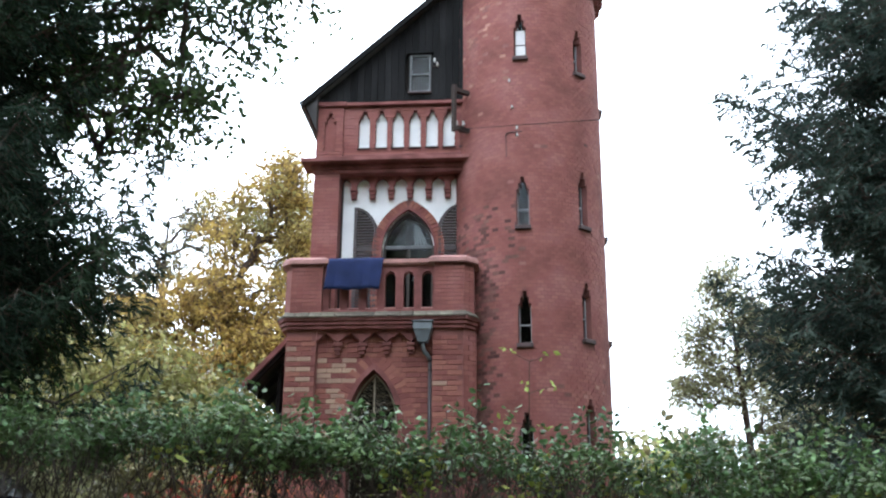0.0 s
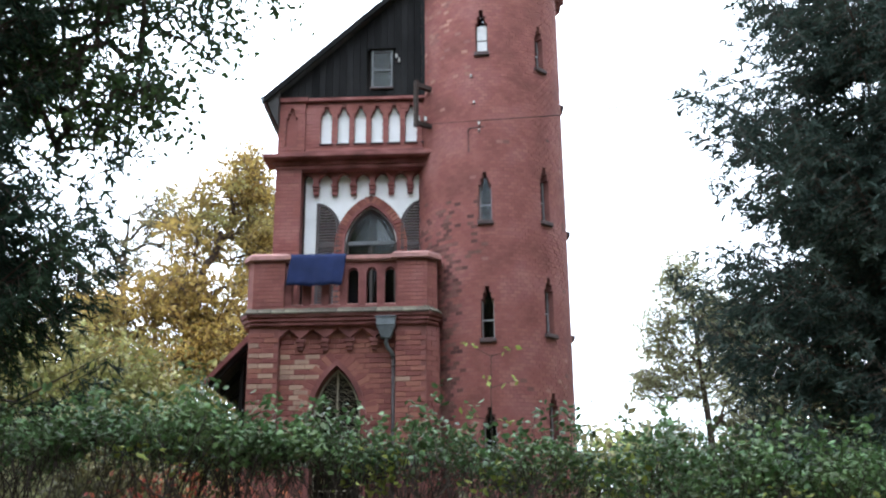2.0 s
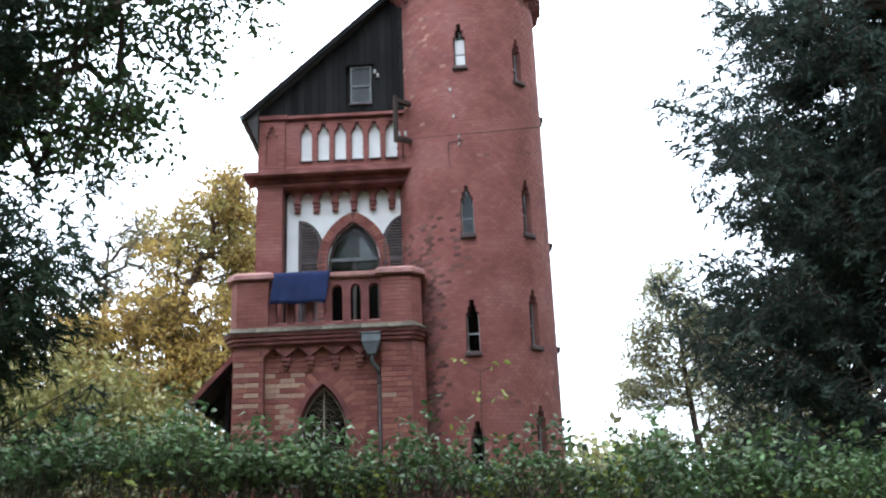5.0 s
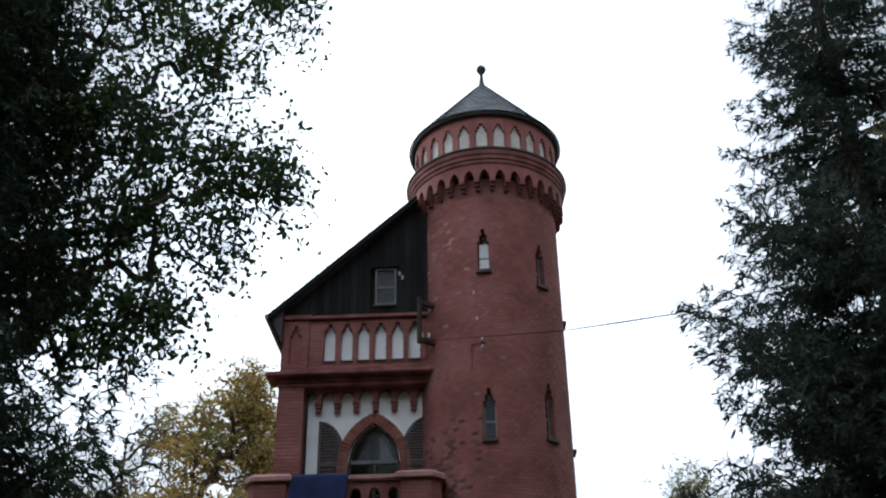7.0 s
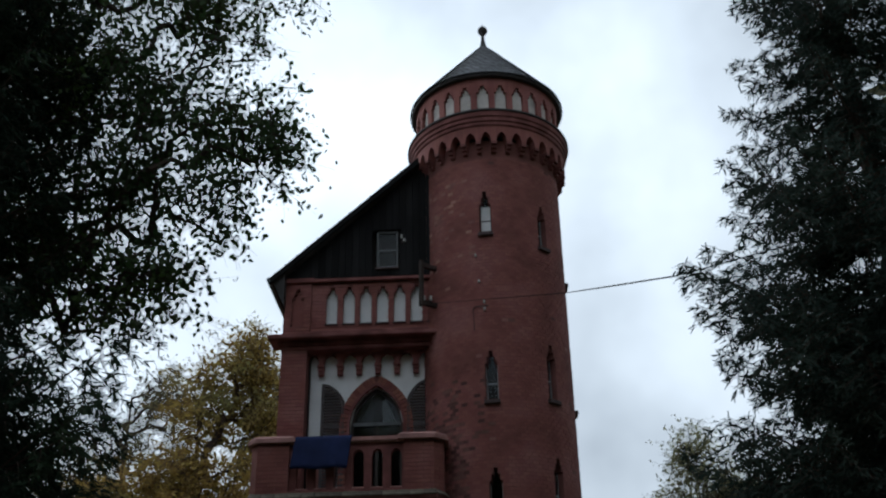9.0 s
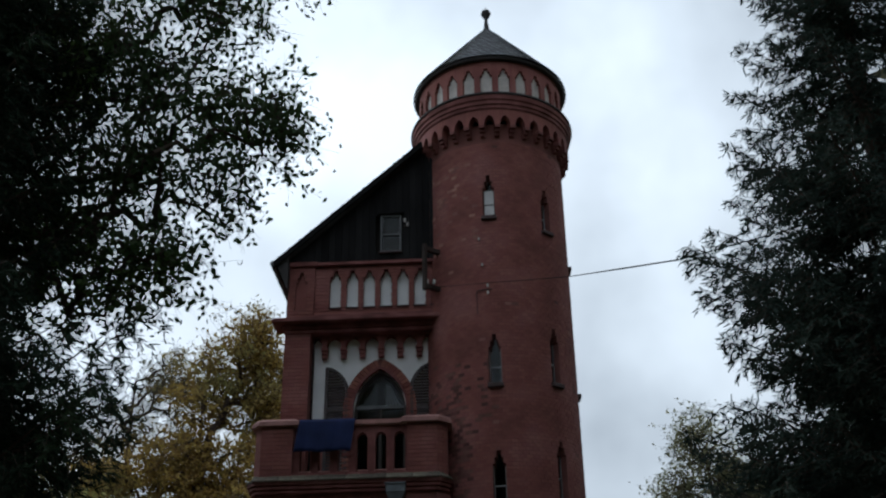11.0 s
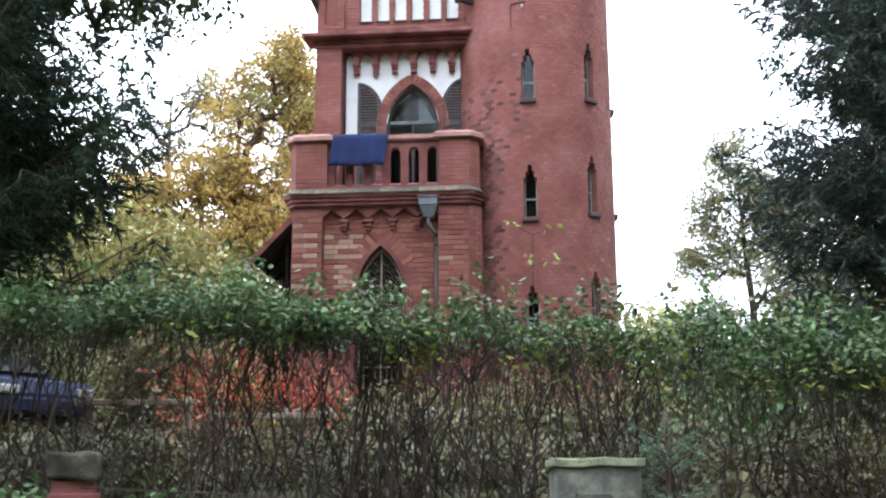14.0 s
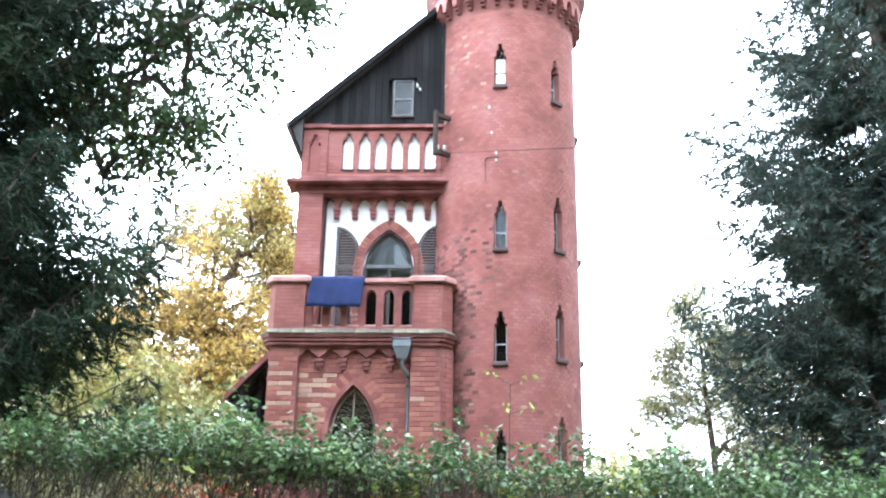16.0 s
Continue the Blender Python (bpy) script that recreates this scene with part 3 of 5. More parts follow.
def arched_pane(name, x0, x1, z0, spring, apex, d, mat, parent, label=""):
    """A sheet of glass with a pointed head."""
    bm = bmesh.new()
    h = pointed(x0, x1, spring, apex)
    pts = [(x0, z0)] + [(x, max(h(x), z0 + 0.002)) for x in (x0 + (x1 - x0) * i / 24 for i in range(1, 24))] + [(x1, z0)]
    front, back = [bm.verts.new((x, d, z)) for x, z in pts], [bm.verts.new((x, d + 0.006, z)) for x, z in pts]
    bm.faces.new(front)
    bm.faces.new(back[::-1])
    for k in range(len(pts)):
        j = (k + 1) % len(pts)
        bm.faces.new((front[j], front[k], back[k], back[j]))
    return part(name, bm, mat, parent, label)
arched_pane("pane", -1.36, -0.40, 8.86, 8.74, 9.49, 1.55, GLASS, door).visible_shadow = False
for a, b in ((-1.36, -0.91), (-0.85, -0.40)):
    p = block("pane", a, b, 1.545, 1.553, 7.0, 8.78, GLASS, door, w=0)
    p.visible_shadow = False
# lace curtains fanned out behind the upper pane
for x_top, x0, x1 in ((-0.92, -1.28, -1.0), (-0.80, -0.78, -0.46)):
    bm = bmesh.new()
    for i in range(9):
        a, b = x0 + (x1 - x0) * i / 9, x0 + (x1 - x0) * (i + 1) / 9
        ta, tb = x_top + (a - x_top) * 0.25, x_top + (b - x_top) * 0.25
        o = 0.025 * (i % 2)
        v = [bm.verts.new(p) for p in ((a, 1.70 + o, 8.87), (b, 1.725 - o, 8.87), (tb, 1.725 - o, 9.38), (ta, 1.70 + o, 9.38))]
        bm.faces.new(v)
    # the left curtain gets the darkened lace, so that half looks shaded
    part("curtain", bm, LACE if x0 > -0.9 else LACE_SHADED, door, "grey lace curtain")


def shutter(x_straight, x_curve, peak, low):
    """A louvred shutter, half of a pointed arch, straight on one side and curved on the other."""
    ob = thing("shutter", HOUSE, "brown louvred half-arch shutter folded back against the white wall", "shutter", "shutters of the balcony door")
    w = x_curve - x_straight
    top = lambda s: low + (peak - low) * math.sqrt(max(0.0, 1 - s * s))
    bm = bmesh.new()
    pts_o = [(x_straight + w * s, top(s * 0.88)) for s in [i / 14 for i in range(15)]]
    pts_i = [(x_straight + w * (0.13 + 0.74 * s), top(s * 0.88) - 0.07) for s in [i / 14 for i in range(15)]]
    oo, ii = [(x_straight, 7.05)] + pts_o + [(x_curve, 7.05)], [(x_straight + w * 0.13, 7.12)] + pts_i + [(x_straight + w * 0.87, 7.12)]
    rows = [[bm.verts.new((x, d, z)) for x, z in p] for p, d in ((ii, 1.44), (ii, 1.39), (oo, 1.39), (oo, 1.44))]
    for a, b in zip(rows, rows[1:]):
        for k in range(len(a)):
            j = (k + 1) % len(a)
            bm.faces.new((a[k], a[j], b[j], b[k]))
    bmesh.ops.recalc_face_normals(bm, faces=bm.faces[:])
    part("shutter_frame", bm, SHUTTER, ob)
    z = 7.15
    while z < peak - 0.1:
        s_max = 1.0
        for k in range(60):
            s = k / 59
            if top(s * 0.88) - 0.07 < z + 0.05:
                s_max = s
                break
        xa, xb = x_straight + w * 0.12, x_straight + w * (0.13 + 0.74 * s_max)
        if s_max > 0.15 and not 8.72 < z < 8.82:
            bm = bmesh.new()
            prism(bm, flat, min(xa, xb), max(xa, xb), z, z, z + 0.012, z + 0.012, 1.395, 1.437)
            for v in bm.verts:
                if v.co.y > 1.42:
                    v.co.z += 0.045
            part("louvre", bm, SHUTTER, ob)
        z += 0.062
    block("mid_rail", min(xa, x_straight + w), max(x_straight, x_straight + w * 0.9), 1.392, 1.438, 8.72, 8.81, SHUTTER, ob, w=0.004)
    return ob


shutter(-2.01, -1.53, 9.68, 8.9)
shutter(0.22, -0.26, 9.72, 8.9)
# arched brick frieze with stepped brackets over the white wall
FR = [-2.03 + 0.392 * i for i in range(7)]
fb = bmesh.new()
for i, c in enumerate([-2.422] + FR):
    x0, x1 = c + 0.05, c + 0.392 - 0.05
    head = pointed(x0, x1, 10.12, 10.31)
    holed(fb, flat, max(c, -2.29), c + 0.392, 10.06, 10.42, [(max(x0, -2.28), x1, 10.06, head)], 1.3, 1.45, step=0.4, cut=8)
part("arched_frieze", fb, MOULD, house)
for u in FR:
    bm = bmesh.new()
    box(bm, u - 0.07, u + 0.07, 1.27, 1.445, 10.0, 10.06)
    box(bm, u - 0.06, u + 0.06, 1.30, 1.445, 9.93, 9.997)
    box(bm, u - 0.055, u + 0.055, 1.33, 1.445, 9.85, 9.927)
    part("bracket", bevel(bm, 0.005), MOULD, house)
for z0, z1, o in ((10.32, 10.40, 0.03), (10.405, 10.50, 0.07), (10.505, 10.60, 0.25)):
    bm = outline(bmesh.new(), [(-2.83 - o, 1.1 - o), (0.9, 1.1 - o), (0.9, 1.5), (-2.83 - o, 1.5)], z0, z1)
    part("cornice", bevel(bm, 0.016, 2), MOULD, house)
bm = bmesh.new()
tube(bm, [(-2.95, 1.0, 10.625), (0.9, 1.0, 10.625)], 0.025, 8)
part("ledge_flashing", bm, ROOF_EDGE, house)
# top storey: niche pier, white-filled arcade
NICHE_O = (-2.66, -2.42, 10.85, stepped(-2.66, -2.42, 11.5, 11.72))
wall_part("corner_pier", -2.81, -2.26, 10.6, 11.85, [NICHE_O], 1.09, 0.08, square=True)
block("pier_core", -2.81, -2.26, 1.17, 1.6, 10.6, 11.85, BRICK, house, w=0)
ARC = [-1.945 + 0.357 * i for i in range(8)]
arcade = wall_part("arcade_wall", -2.26, 0.9, 10.6, 11.86,
                   [(u, u + 0.25, 10.9, stepped(u, u + 0.25, 11.56, 11.76, 4)) for u in ARC], 1.15, 0.12, square=True)
block("arcade_panel", -2.2, 0.9, 1.27, 1.32, 10.8, 11.85, PLASTER, house, "white plaster panel", w=0)
bm = bmesh.new()
box(bm, -2.26, 0.9, 1.10, 1.15, 10.68, 10.75)
part("string_course", bevel(bm, 0.012), MOULD, house)
for u in ARC:
    block("slot_sill", u - 0.015, u + 0.265, 1.105, 1.26, 10.872, 10.90, SILL, house, w=0.005)

# gable of upright boards, window and roof
SLOPE, EAVE_U, EAVE_Z, RIDGE_U = 0.903, -3.06, 11.84, 0.05
RIDGE_Z = EAVE_Z + SLOPE * (RIDGE_U - EAVE_U)
roof_z = lambda u: EAVE_Z + SLOPE * (u - EAVE_U) if u < RIDGE_U else RIDGE_Z - SLOPE * (u - RIDGE_U)
u = -2.85
while u < 2.7:
    w = 0.145
    bm = bmesh.new()
    a, b = u, u + w - 0.008
    o = rng.uniform(0, 0.008)
    zt0, zt1 = roof_z(a) - 0.05, roof_z(b) - 0.05
    if min(zt0, zt1) > 11.97:
        spans = [(11.95, None)]
        if b > -0.87 and a < -0.42:
            spans = [(11.95, 12.13), (13.02, None)]
        bm.free()
        for z0, z1 in spans:
            bm = bmesh.new()
            prism(bm, flat, a, b, z0, z0, z1 or zt0, z1 or zt1, 1.06 - o, 1.10)
            part("board", bm, BOARD, house)
    else:
        bm.free()
    u += w
# near-black backing: the unlit loft behind the panes, painted as colour
bm = bmesh.new()
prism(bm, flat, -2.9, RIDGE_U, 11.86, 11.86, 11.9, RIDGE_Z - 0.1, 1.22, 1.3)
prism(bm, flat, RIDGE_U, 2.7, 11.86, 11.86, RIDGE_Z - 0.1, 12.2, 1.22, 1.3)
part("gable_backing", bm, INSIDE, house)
bm = bmesh.new()
box(bm, -2.84, -2.2, 1.02, 1.15, 11.85, 11.95)
box(bm, -2.2, 0.9, 1.055, 1.15, 11.865, 11.94)
part("gable_sill_beam", bevel(bm, 0.008), MOULD, house, "dark red timber beam")
gw = thing("gable_window", HOUSE, "small grey-framed sash window in the boarded gable", "window")
for a, b, c, d in ((-0.87, -0.83, 12.13, 13.02), (-0.46, -0.42, 12.13, 13.02), (-0.83, -0.46, 12.98, 13.02), (-0.83, -0.46, 12.13, 12.17), (-0.83, -0.46, 12.53, 12.57)):
    block("window_frame", a, b, 1.05, 1.12, c, d, FRAME_DIM, gw, w=0.004)
for c, d in ((12.17, 12.53), (12.57, 12.98)):
    block("pane", -0.83, -0.46, 1.085, 1.091, c, d, GLASS, gw, w=0).visible_shadow = False
block("lintel", -0.92, -0.36, 1.0, 1.1, 13.03, 13.08, BOARD, gw, w=0.006)
block("window_sill", -0.9, -0.4, 1.0, 1.08, 12.09, 12.13, SILL, gw, w=0.005)
ins = thing("insulator_bracket", HOUSE, "small white ceramic insulators beside the gable window", "insulator")
for dx, dz in ((0, 0), (0.06, -0.1)):
    bm = lathe(bmesh.new(), [(0.001, 0), (0.025, 0.0), (0.03, 0.03), (0.016, 0.05), (0.026, 0.08), (0.001, 0.1)], 12)
    o = part("insulator", bm, CERAMIC, ins, smooth=True)
    o.location = (-0.34 + dx, 1.02, 12.82 + dz)
bm = bmesh.new()
box(bm, -0.36, -0.26, 1.03, 1.06, 12.72, 12.74)
part("arm", bm, IRON, ins)

def roof_slab(u0, u1, v0, v1, thick, lift=0.0):
    bm = bmesh.new()
    prism(bm, flat, u0, u1, roof_z(u0) + lift, roof_z(u1) + lift, roof_z(u0) + lift + thick, roof_z(u1) + lift + thick, v0, v1)
    return bm
roof = part("roof", roof_slab(EAVE_U - 0.03, RIDGE_U, 0.86, 8.2, 0.10), ROOF_EDGE, house, "dark roof covering")
part("roof", roof_slab(RIDGE_U, 2.8, 1.2, 8.2, 0.10), ROOF_EDGE, house)
part("bargeboard", roof_slab(EAVE_U - 0.05, RIDGE_U, 0.82, 0.86, 0.16, -0.06), BOARD, house)
for k in range(14):
    a = EAVE_U + 0.03 + (RIDGE_U - EAVE_U) * k / 14
    bm = bmesh.new()
    box(bm, a, a + 0.03, 0.84, 0.88, roof_z(a) + 0.12, roof_z(a) + 0.15)
    part("roof_clip", bm, ZINC, roof)
# boxed eave running back along the side of the house
bm = bmesh.new()
prism(bm, flat, -3.05, -2.8, 11.82, 11.25, 11.86, 12.08, 0.9, 8.0)
part("eave_soffit", bm, ROOF_EDGE, house, "grey boxed eave")
bm = tube(bmesh.new(), [(-3.13, 0.85, 11.86), (-3.13, 8.1, 11.86)], 0.06, 8)
part("gutter", bm, ZINC, house)

# lean-to roof on the side of the house
bm = bmesh.new()
prism(bm, flat, -4.1, -2.99, 5.93, 7.12, 6.0, 7.19, 1.4, 6.0)
fascia = bmesh.new()
prism(fascia, flat, -4.13, -2.99, 5.88, 7.10, 6.02, 7.24, 1.36, 1.398)
part("lean_to_fascia", fascia, MOULD, house, "reddish fascia board")
leanto = part("lean_to_roof", bm, ROOF_EDGE, house, "dark lean-to roof with boarded underside")
for k in range(6):
    bm = bmesh.new()
    v = 1.45 + 0.85 * k
    prism(bm, flat, -4.05, -2.99, 5.86, 6.99, 5.985, 7.115, v, v + 0.09)
    part("rafter", bm, BOARD, leanto)
block("lean_to_wall", -3.5, -3.44, 1.7, 6.0, GROUND_Z - 0.3, 6.45, BOARD, house, "dark boarded wall", w=0)

# blue cloth hung over the balustrade
cb, n, rows = bmesh.new(), 28, []
path = [(0.42, 7.75)] + [(0.40, 8.0), (0.37, 8.105), (0.2, 8.115), (0.04, 8.108), (0.02, 8.05)] + [(0.01 - 0.012 * k, 8.0 - 0.09 * k) for k in range(7)]
for j, (v, z) in enumerate(path):
    t = max(0, j - 5) / 7
    rows.append([cb.verts.new((-2.24 + 1.06 * i / n - 0.07 * t, v - 0.018 * t * math.sin(i * 0.9 + 0.4) - 0.008 * math.sin(i * 2.3) * t - 0.012, z + 0.012 * math.sin(i * 0.35) * t)) for i in range(n + 1)])
for a, b in zip(rows, rows[1:]):
    for i in range(n):
        cb.faces.new((a[i], a[i + 1], b[i + 1], b[i]))
cloth = part("hung_cloth", cb, CLOTH, None, smooth=True)
cloth.matrix_world = HOUSE
sol = cloth.modifiers.new("thickness", "SOLIDIFY")
sol.thickness, sol.offset = 0.012, 1.0
tagged(cloth, "navy blue blanket hung over the balcony rail", "blanket")

# rainwater hopper and downpipe
hop = thing("rainwater_pipe", HOUSE, "grey zinc rain hopper with a dark downpipe on the pier", "downpipe")
bm = bmesh.new()
box(bm, -0.58, -0.23, -0.16, 0.06, 6.64, 6.79)
part("hopper_box", bevel(bm, 0.008), ZINC, hop)
block("hopper_rim", -0.60, -0.21, -0.18, 0.06, 6.79, 6.815, ZINC, hop, w=0.004)
bm = bmesh.new()
lo, hi = [(-0.49, -0.1), (-0.32, -0.1), (-0.32, 0.05), (-0.49, 0.05)], [(-0.57, -0.15), (-0.24, -0.15), (-0.24, 0.05), (-0.57, 0.05)]
a, b = [bm.verts.new((x, y, 6.42)) for x, y in lo], [bm.verts.new((x, y, 6.64)) for x, y in hi]
for k in range(4):
    bm.faces.new((a[k], a[(k + 1) % 4], b[(k + 1) % 4], b[k]))
bm.faces.new(a[::-1])
part("hopper_funnel", bm, ZINC, hop)
part("elbow", tube(bmesh.new(), [(-0.40, -0.03, 6.44), (-0.40, -0.03, 6.32), (-0.37, 0.0, 6.24), (-0.31, 0.05, 6.18), (-0.28, 0.08, 6.1)], 0.04, 10), ZINC, hop, smooth=True)
part("downpipe", tube(bmesh.new(), [(-0.28, 0.1, 6.14), (-0.28, 0.1, 2.3)], 0.034, 10), PIPE, hop, smooth=True)
for z in (5.9, 4.6, 3.3):
    part("pipe_clip", tube(bmesh.new(), [(-0.28, 0.1, z), (-0.28, 0.1, z + 0.05)], 0.042, 10), PIPE, hop)
part("side_pipe", tube(bmesh.new(), [(-2.27, 1.38, 7.05), (-2.27, 1.38, 10.2), (-2.22, 1.4, 10.3)], 0.022, 8), PIPE, house, smooth=True)

# ---------------------------------------------------------------- the round stair tower
TC, TR = (1.74, 21.0), 1.54
tower = thing("stair_tower", pose(TC[0], TC[1], 0), "round red brick stair tower with slit windows and slate cone roof", "tower")


def turned(r0):
    """Measures round a tower of radius r0: along it from the front, up, and inward."""
    return lambda s, z, d: ((r0 - d) * math.sin(s / r0), -(r0 - d) * math.cos(s / r0), z)


HALF_W = 0.125
COLUMNS = ((-9.0, ((12.47, 13.16, 13.46), (8.80, 9.56, 9.82), (6.46, 7.23, 7.48), (4.25, 4.9, 5.16))),
           (39.5, ((12.27, 13.02, 13.28), (8.90, 9.80, 10.06), (6.62, 7.5, 7.74), (4.38, 5.26, 5.48))),
           (88.0, ((11.95, 12.7, 12.95), (9.05, 9.85, 10.1), (6.85, 7.65, 7.9))))
slits = []
for deg, wins in COLUMNS:
    s = TR * radians(deg)
    for sill, head, top in wins:
        slits.append((s - HALF_W, s + HALF_W, sill, stepped(s - HALF_W, s + HALF_W, head, top, 3)))
CIRC = math.pi * TR
tm = turned(TR)
bm = bmesh.new()
holed(bm, tm, -CIRC, CIRC, GROUND_Z - 0.6, 14.75, slits, 0.0, 0.32, step=0.1, cut=6, square=True)
bmesh.ops.remove_doubles(bm, verts=bm.verts[:], dist=1e-4)
shaft = part("tower_wall", bm, MORTAR, tower)
vs, fs = courses(tm, -TR * 1.75, TR * 1.75, 2.3, 14.35, slits, 0.0, 0.006, course=0.074, length=0.135, joint=0.009, rng=rng)


def worn(a, z):
    """Which bricks time has washed pale or blackened: by the angle round the tower and the height."""
    r = rng.random()
    if a < -20 and 11.8 < z < 13.9:
        return 1 if r < 0.16 else 0
    if 5.45 < z < 5.75 and r < 0.22 and a > 5:
        return 1
    if a < -28 and 3.5 < z < 8.9:
        return 2 if r < 0.75 * min(1, (-28 - a) / 14) * min(1, (9.0 - z) / 0.8) else 0
    if a < -12 and 8.0 < z < 9.3:
        return 2 if r < 0.25 else 0
    return 1 if r < 0.003 else 2 if r > 0.994 else 0


lots = {0: ([], []), 1: ([], []), 2: ([], [])}
for i in range(0, len(vs), 8):
    x, y, z = vs[i]
    lv, lf = lots[worn(math.degrees(math.atan2(x, -y)), z)]
    k = len(lv)
    lv += vs[i:i + 8]
    lf += [tuple(c - i + k for c in f) for f in fs[i // 8 * 5:i // 8 * 5 + 5]]
for (lv, lf), mat in zip(lots.values(), (BRICK, BRICK_WASHED, BRICK_SOOTY)):
    soup("brickwork", lv, lf, mat, shaft, kind="stuff")
# near-black core paints the stairwell's shade behind the slits
bm = lathe(bmesh.new(), [(0.55, 2.3), (0.55, 14.6)], 24)
part("stair_core", bm, INSIDE, tower)
for k, (deg, wins) in enumerate(COLUMNS):
    a = radians(deg)
    for i, (sill, head, top) in enumerate(wins):
        m = pose(0, 0, 0, 0, 0, deg)
        win = thing("slit_window", pose(TC[0], TC[1], 0) @ m, "narrow tower window with stepped brick head and dark sill", "window", "slit windows of the tower")
        d = -TR + 0.14
        for x0, x1, z0, z1 in ((-HALF_W, -HALF_W + 0.025, sill, head), (HALF_W - 0.025, HALF_W, sill, head), (-HALF_W, HALF_W, sill, sill + 0.03), (-HALF_W, HALF_W, (sill + head) / 2 - 0.012, (sill + head) / 2 + 0.012)):
            block("window_frame", x0, x1, d, d + 0.04, z0, z1, DARK_FRAME if (k, i) == (0, 0) else FRAME, win, w=0)
        block("pane", -HALF_W, HALF_W, d + 0.018, d + 0.024, sill, top, GLASS, win, w=0).visible_shadow = False
        # added white panel: stands in for bright sky in this pane
        if (k, i) == (0, 0):
            block("sky_panel", -HALF_W, HALF_W, d + 0.004, d + 0.012, sill, head, SKY_WHITE, win, "white panel standing in for sky brightness in the pane", w=0)
        block("window_sill", -HALF_W - 0.03, HALF_W + 0.03, -TR - 0.07, -TR + 0.14, sill - 0.085, sill, SILL, win, w=0.01)

# corbelled ring, cornice, white-niched drum, slate cone, finial
CORB = 32
rr = 1.74
cm = turned(rr)
pitch_s = 2 * math.pi * rr / CORB
openings = [(-math.pi * rr + pitch_s * (i + 0.17), -math.pi * rr + pitch_s * (i + 0.83), 14.42, pointed(-math.pi * rr + pitch_s * (i + 0.17), -math.pi * rr + pitch_s * (i + 0.83), 14.66, 14.86)) for i in range(CORB)]
bm = bmesh.new()
holed(bm, cm, -math.pi * rr, math.pi * rr, 14.62, 15.02, [(a, b, 14.62, h) for a, b, _, h in openings], 0.0, 0.21, step=pitch_s, cut=8)
part("corbel_ring", bm, BRICK, tower)
for i in range(CORB):
    deg = 360 * i / CORB + 180 / CORB * 0
    m = pose(0, 0, 0, 0, 0, deg)
    bm = bmesh.new()
    w = pitch_s * 0.17
    box(bm, -w, w, -rr, -TR + 0.01, 14.55, 14.62)
    box(bm, -w * 0.9, w * 0.9, -rr + 0.06, -TR + 0.01, 14.48, 14.547)
    box(bm, -w * 0.8, w * 0.8, -rr + 0.12, -TR + 0.01, 14.41, 14.477)
    part("corbel", bm, MOULD, tower).matrix_local = m
part("ring_cornice", lathe(bmesh.new(), [(1.74, 15.0), (1.77, 15.03), (1.77, 15.10), (1.80, 15.12), (1.80, 15.2), (1.83, 15.23), (1.84, 15.33), (1.82, 15.36), (1.64, 15.44), (1.4, 15.44), (1.4, 15.0)], 96, True), MOULD, tower, smooth=False)
part("ring_flashing", lathe(bmesh.new(), [(1.80, 15.34), (1.865, 15.345), (1.865, 15.385), (1.64, 15.455), (1.62, 15.44)], 96, True), ROOF_EDGE, tower, "dark lead flashing")
NR, NN = 1.66, 26
nm = turned(NR)
ns = 2 * math.pi * NR / NN
bm = bmesh.new()
nopen = [(-math.pi * NR + ns * (i + 0.17), -math.pi * NR + ns * (i + 0.83), 15.52, stepped(-math.pi * NR + ns * (i + 0.17), -math.pi * NR + ns * (i + 0.83), 15.98, 16.16, 3)) for i in range(NN)]
holed(bm, nm, -math.pi * NR, math.pi * NR, 15.42, 16.42, nopen, 0.0, 0.07, step=ns, cut=12, square=True)
part("drum_wall", bm, BRICK, tower)
part("drum_plaster", lathe(bmesh.new(), [(1.588, 15.4), (1.588, 16.45)], 96), NICHE, tower, "greyish white plaster niches")
for i in range(NN):
    bm = bmesh.new()
    box(bm, -ns * 0.33, ns * 0.33, -NR - 0.02, -NR + 0.06, 15.485, 15.52)
    part("niche_sill", bm, MOULD, tower).matrix_local = pose(0, 0, 0, 0, 0, 360 * (i + 0.5) / NN)
part("eave_ring", lathe(bmesh.new(), [(1.60, 16.36), (1.75, 16.36), (1.77, 16.40), (1.75, 16.44), (1.6, 16.44)], 96, True), ROOF_EDGE, tower)
cone = part("cone_roof", lathe(bmesh.new(), [(1.76, 16.43), (0.09, 18.50), (0.07, 18.60), (0.001, 18.61)], 96), ROOF_EDGE, tower, "grey slate cone roof")
vs, fs = [], []
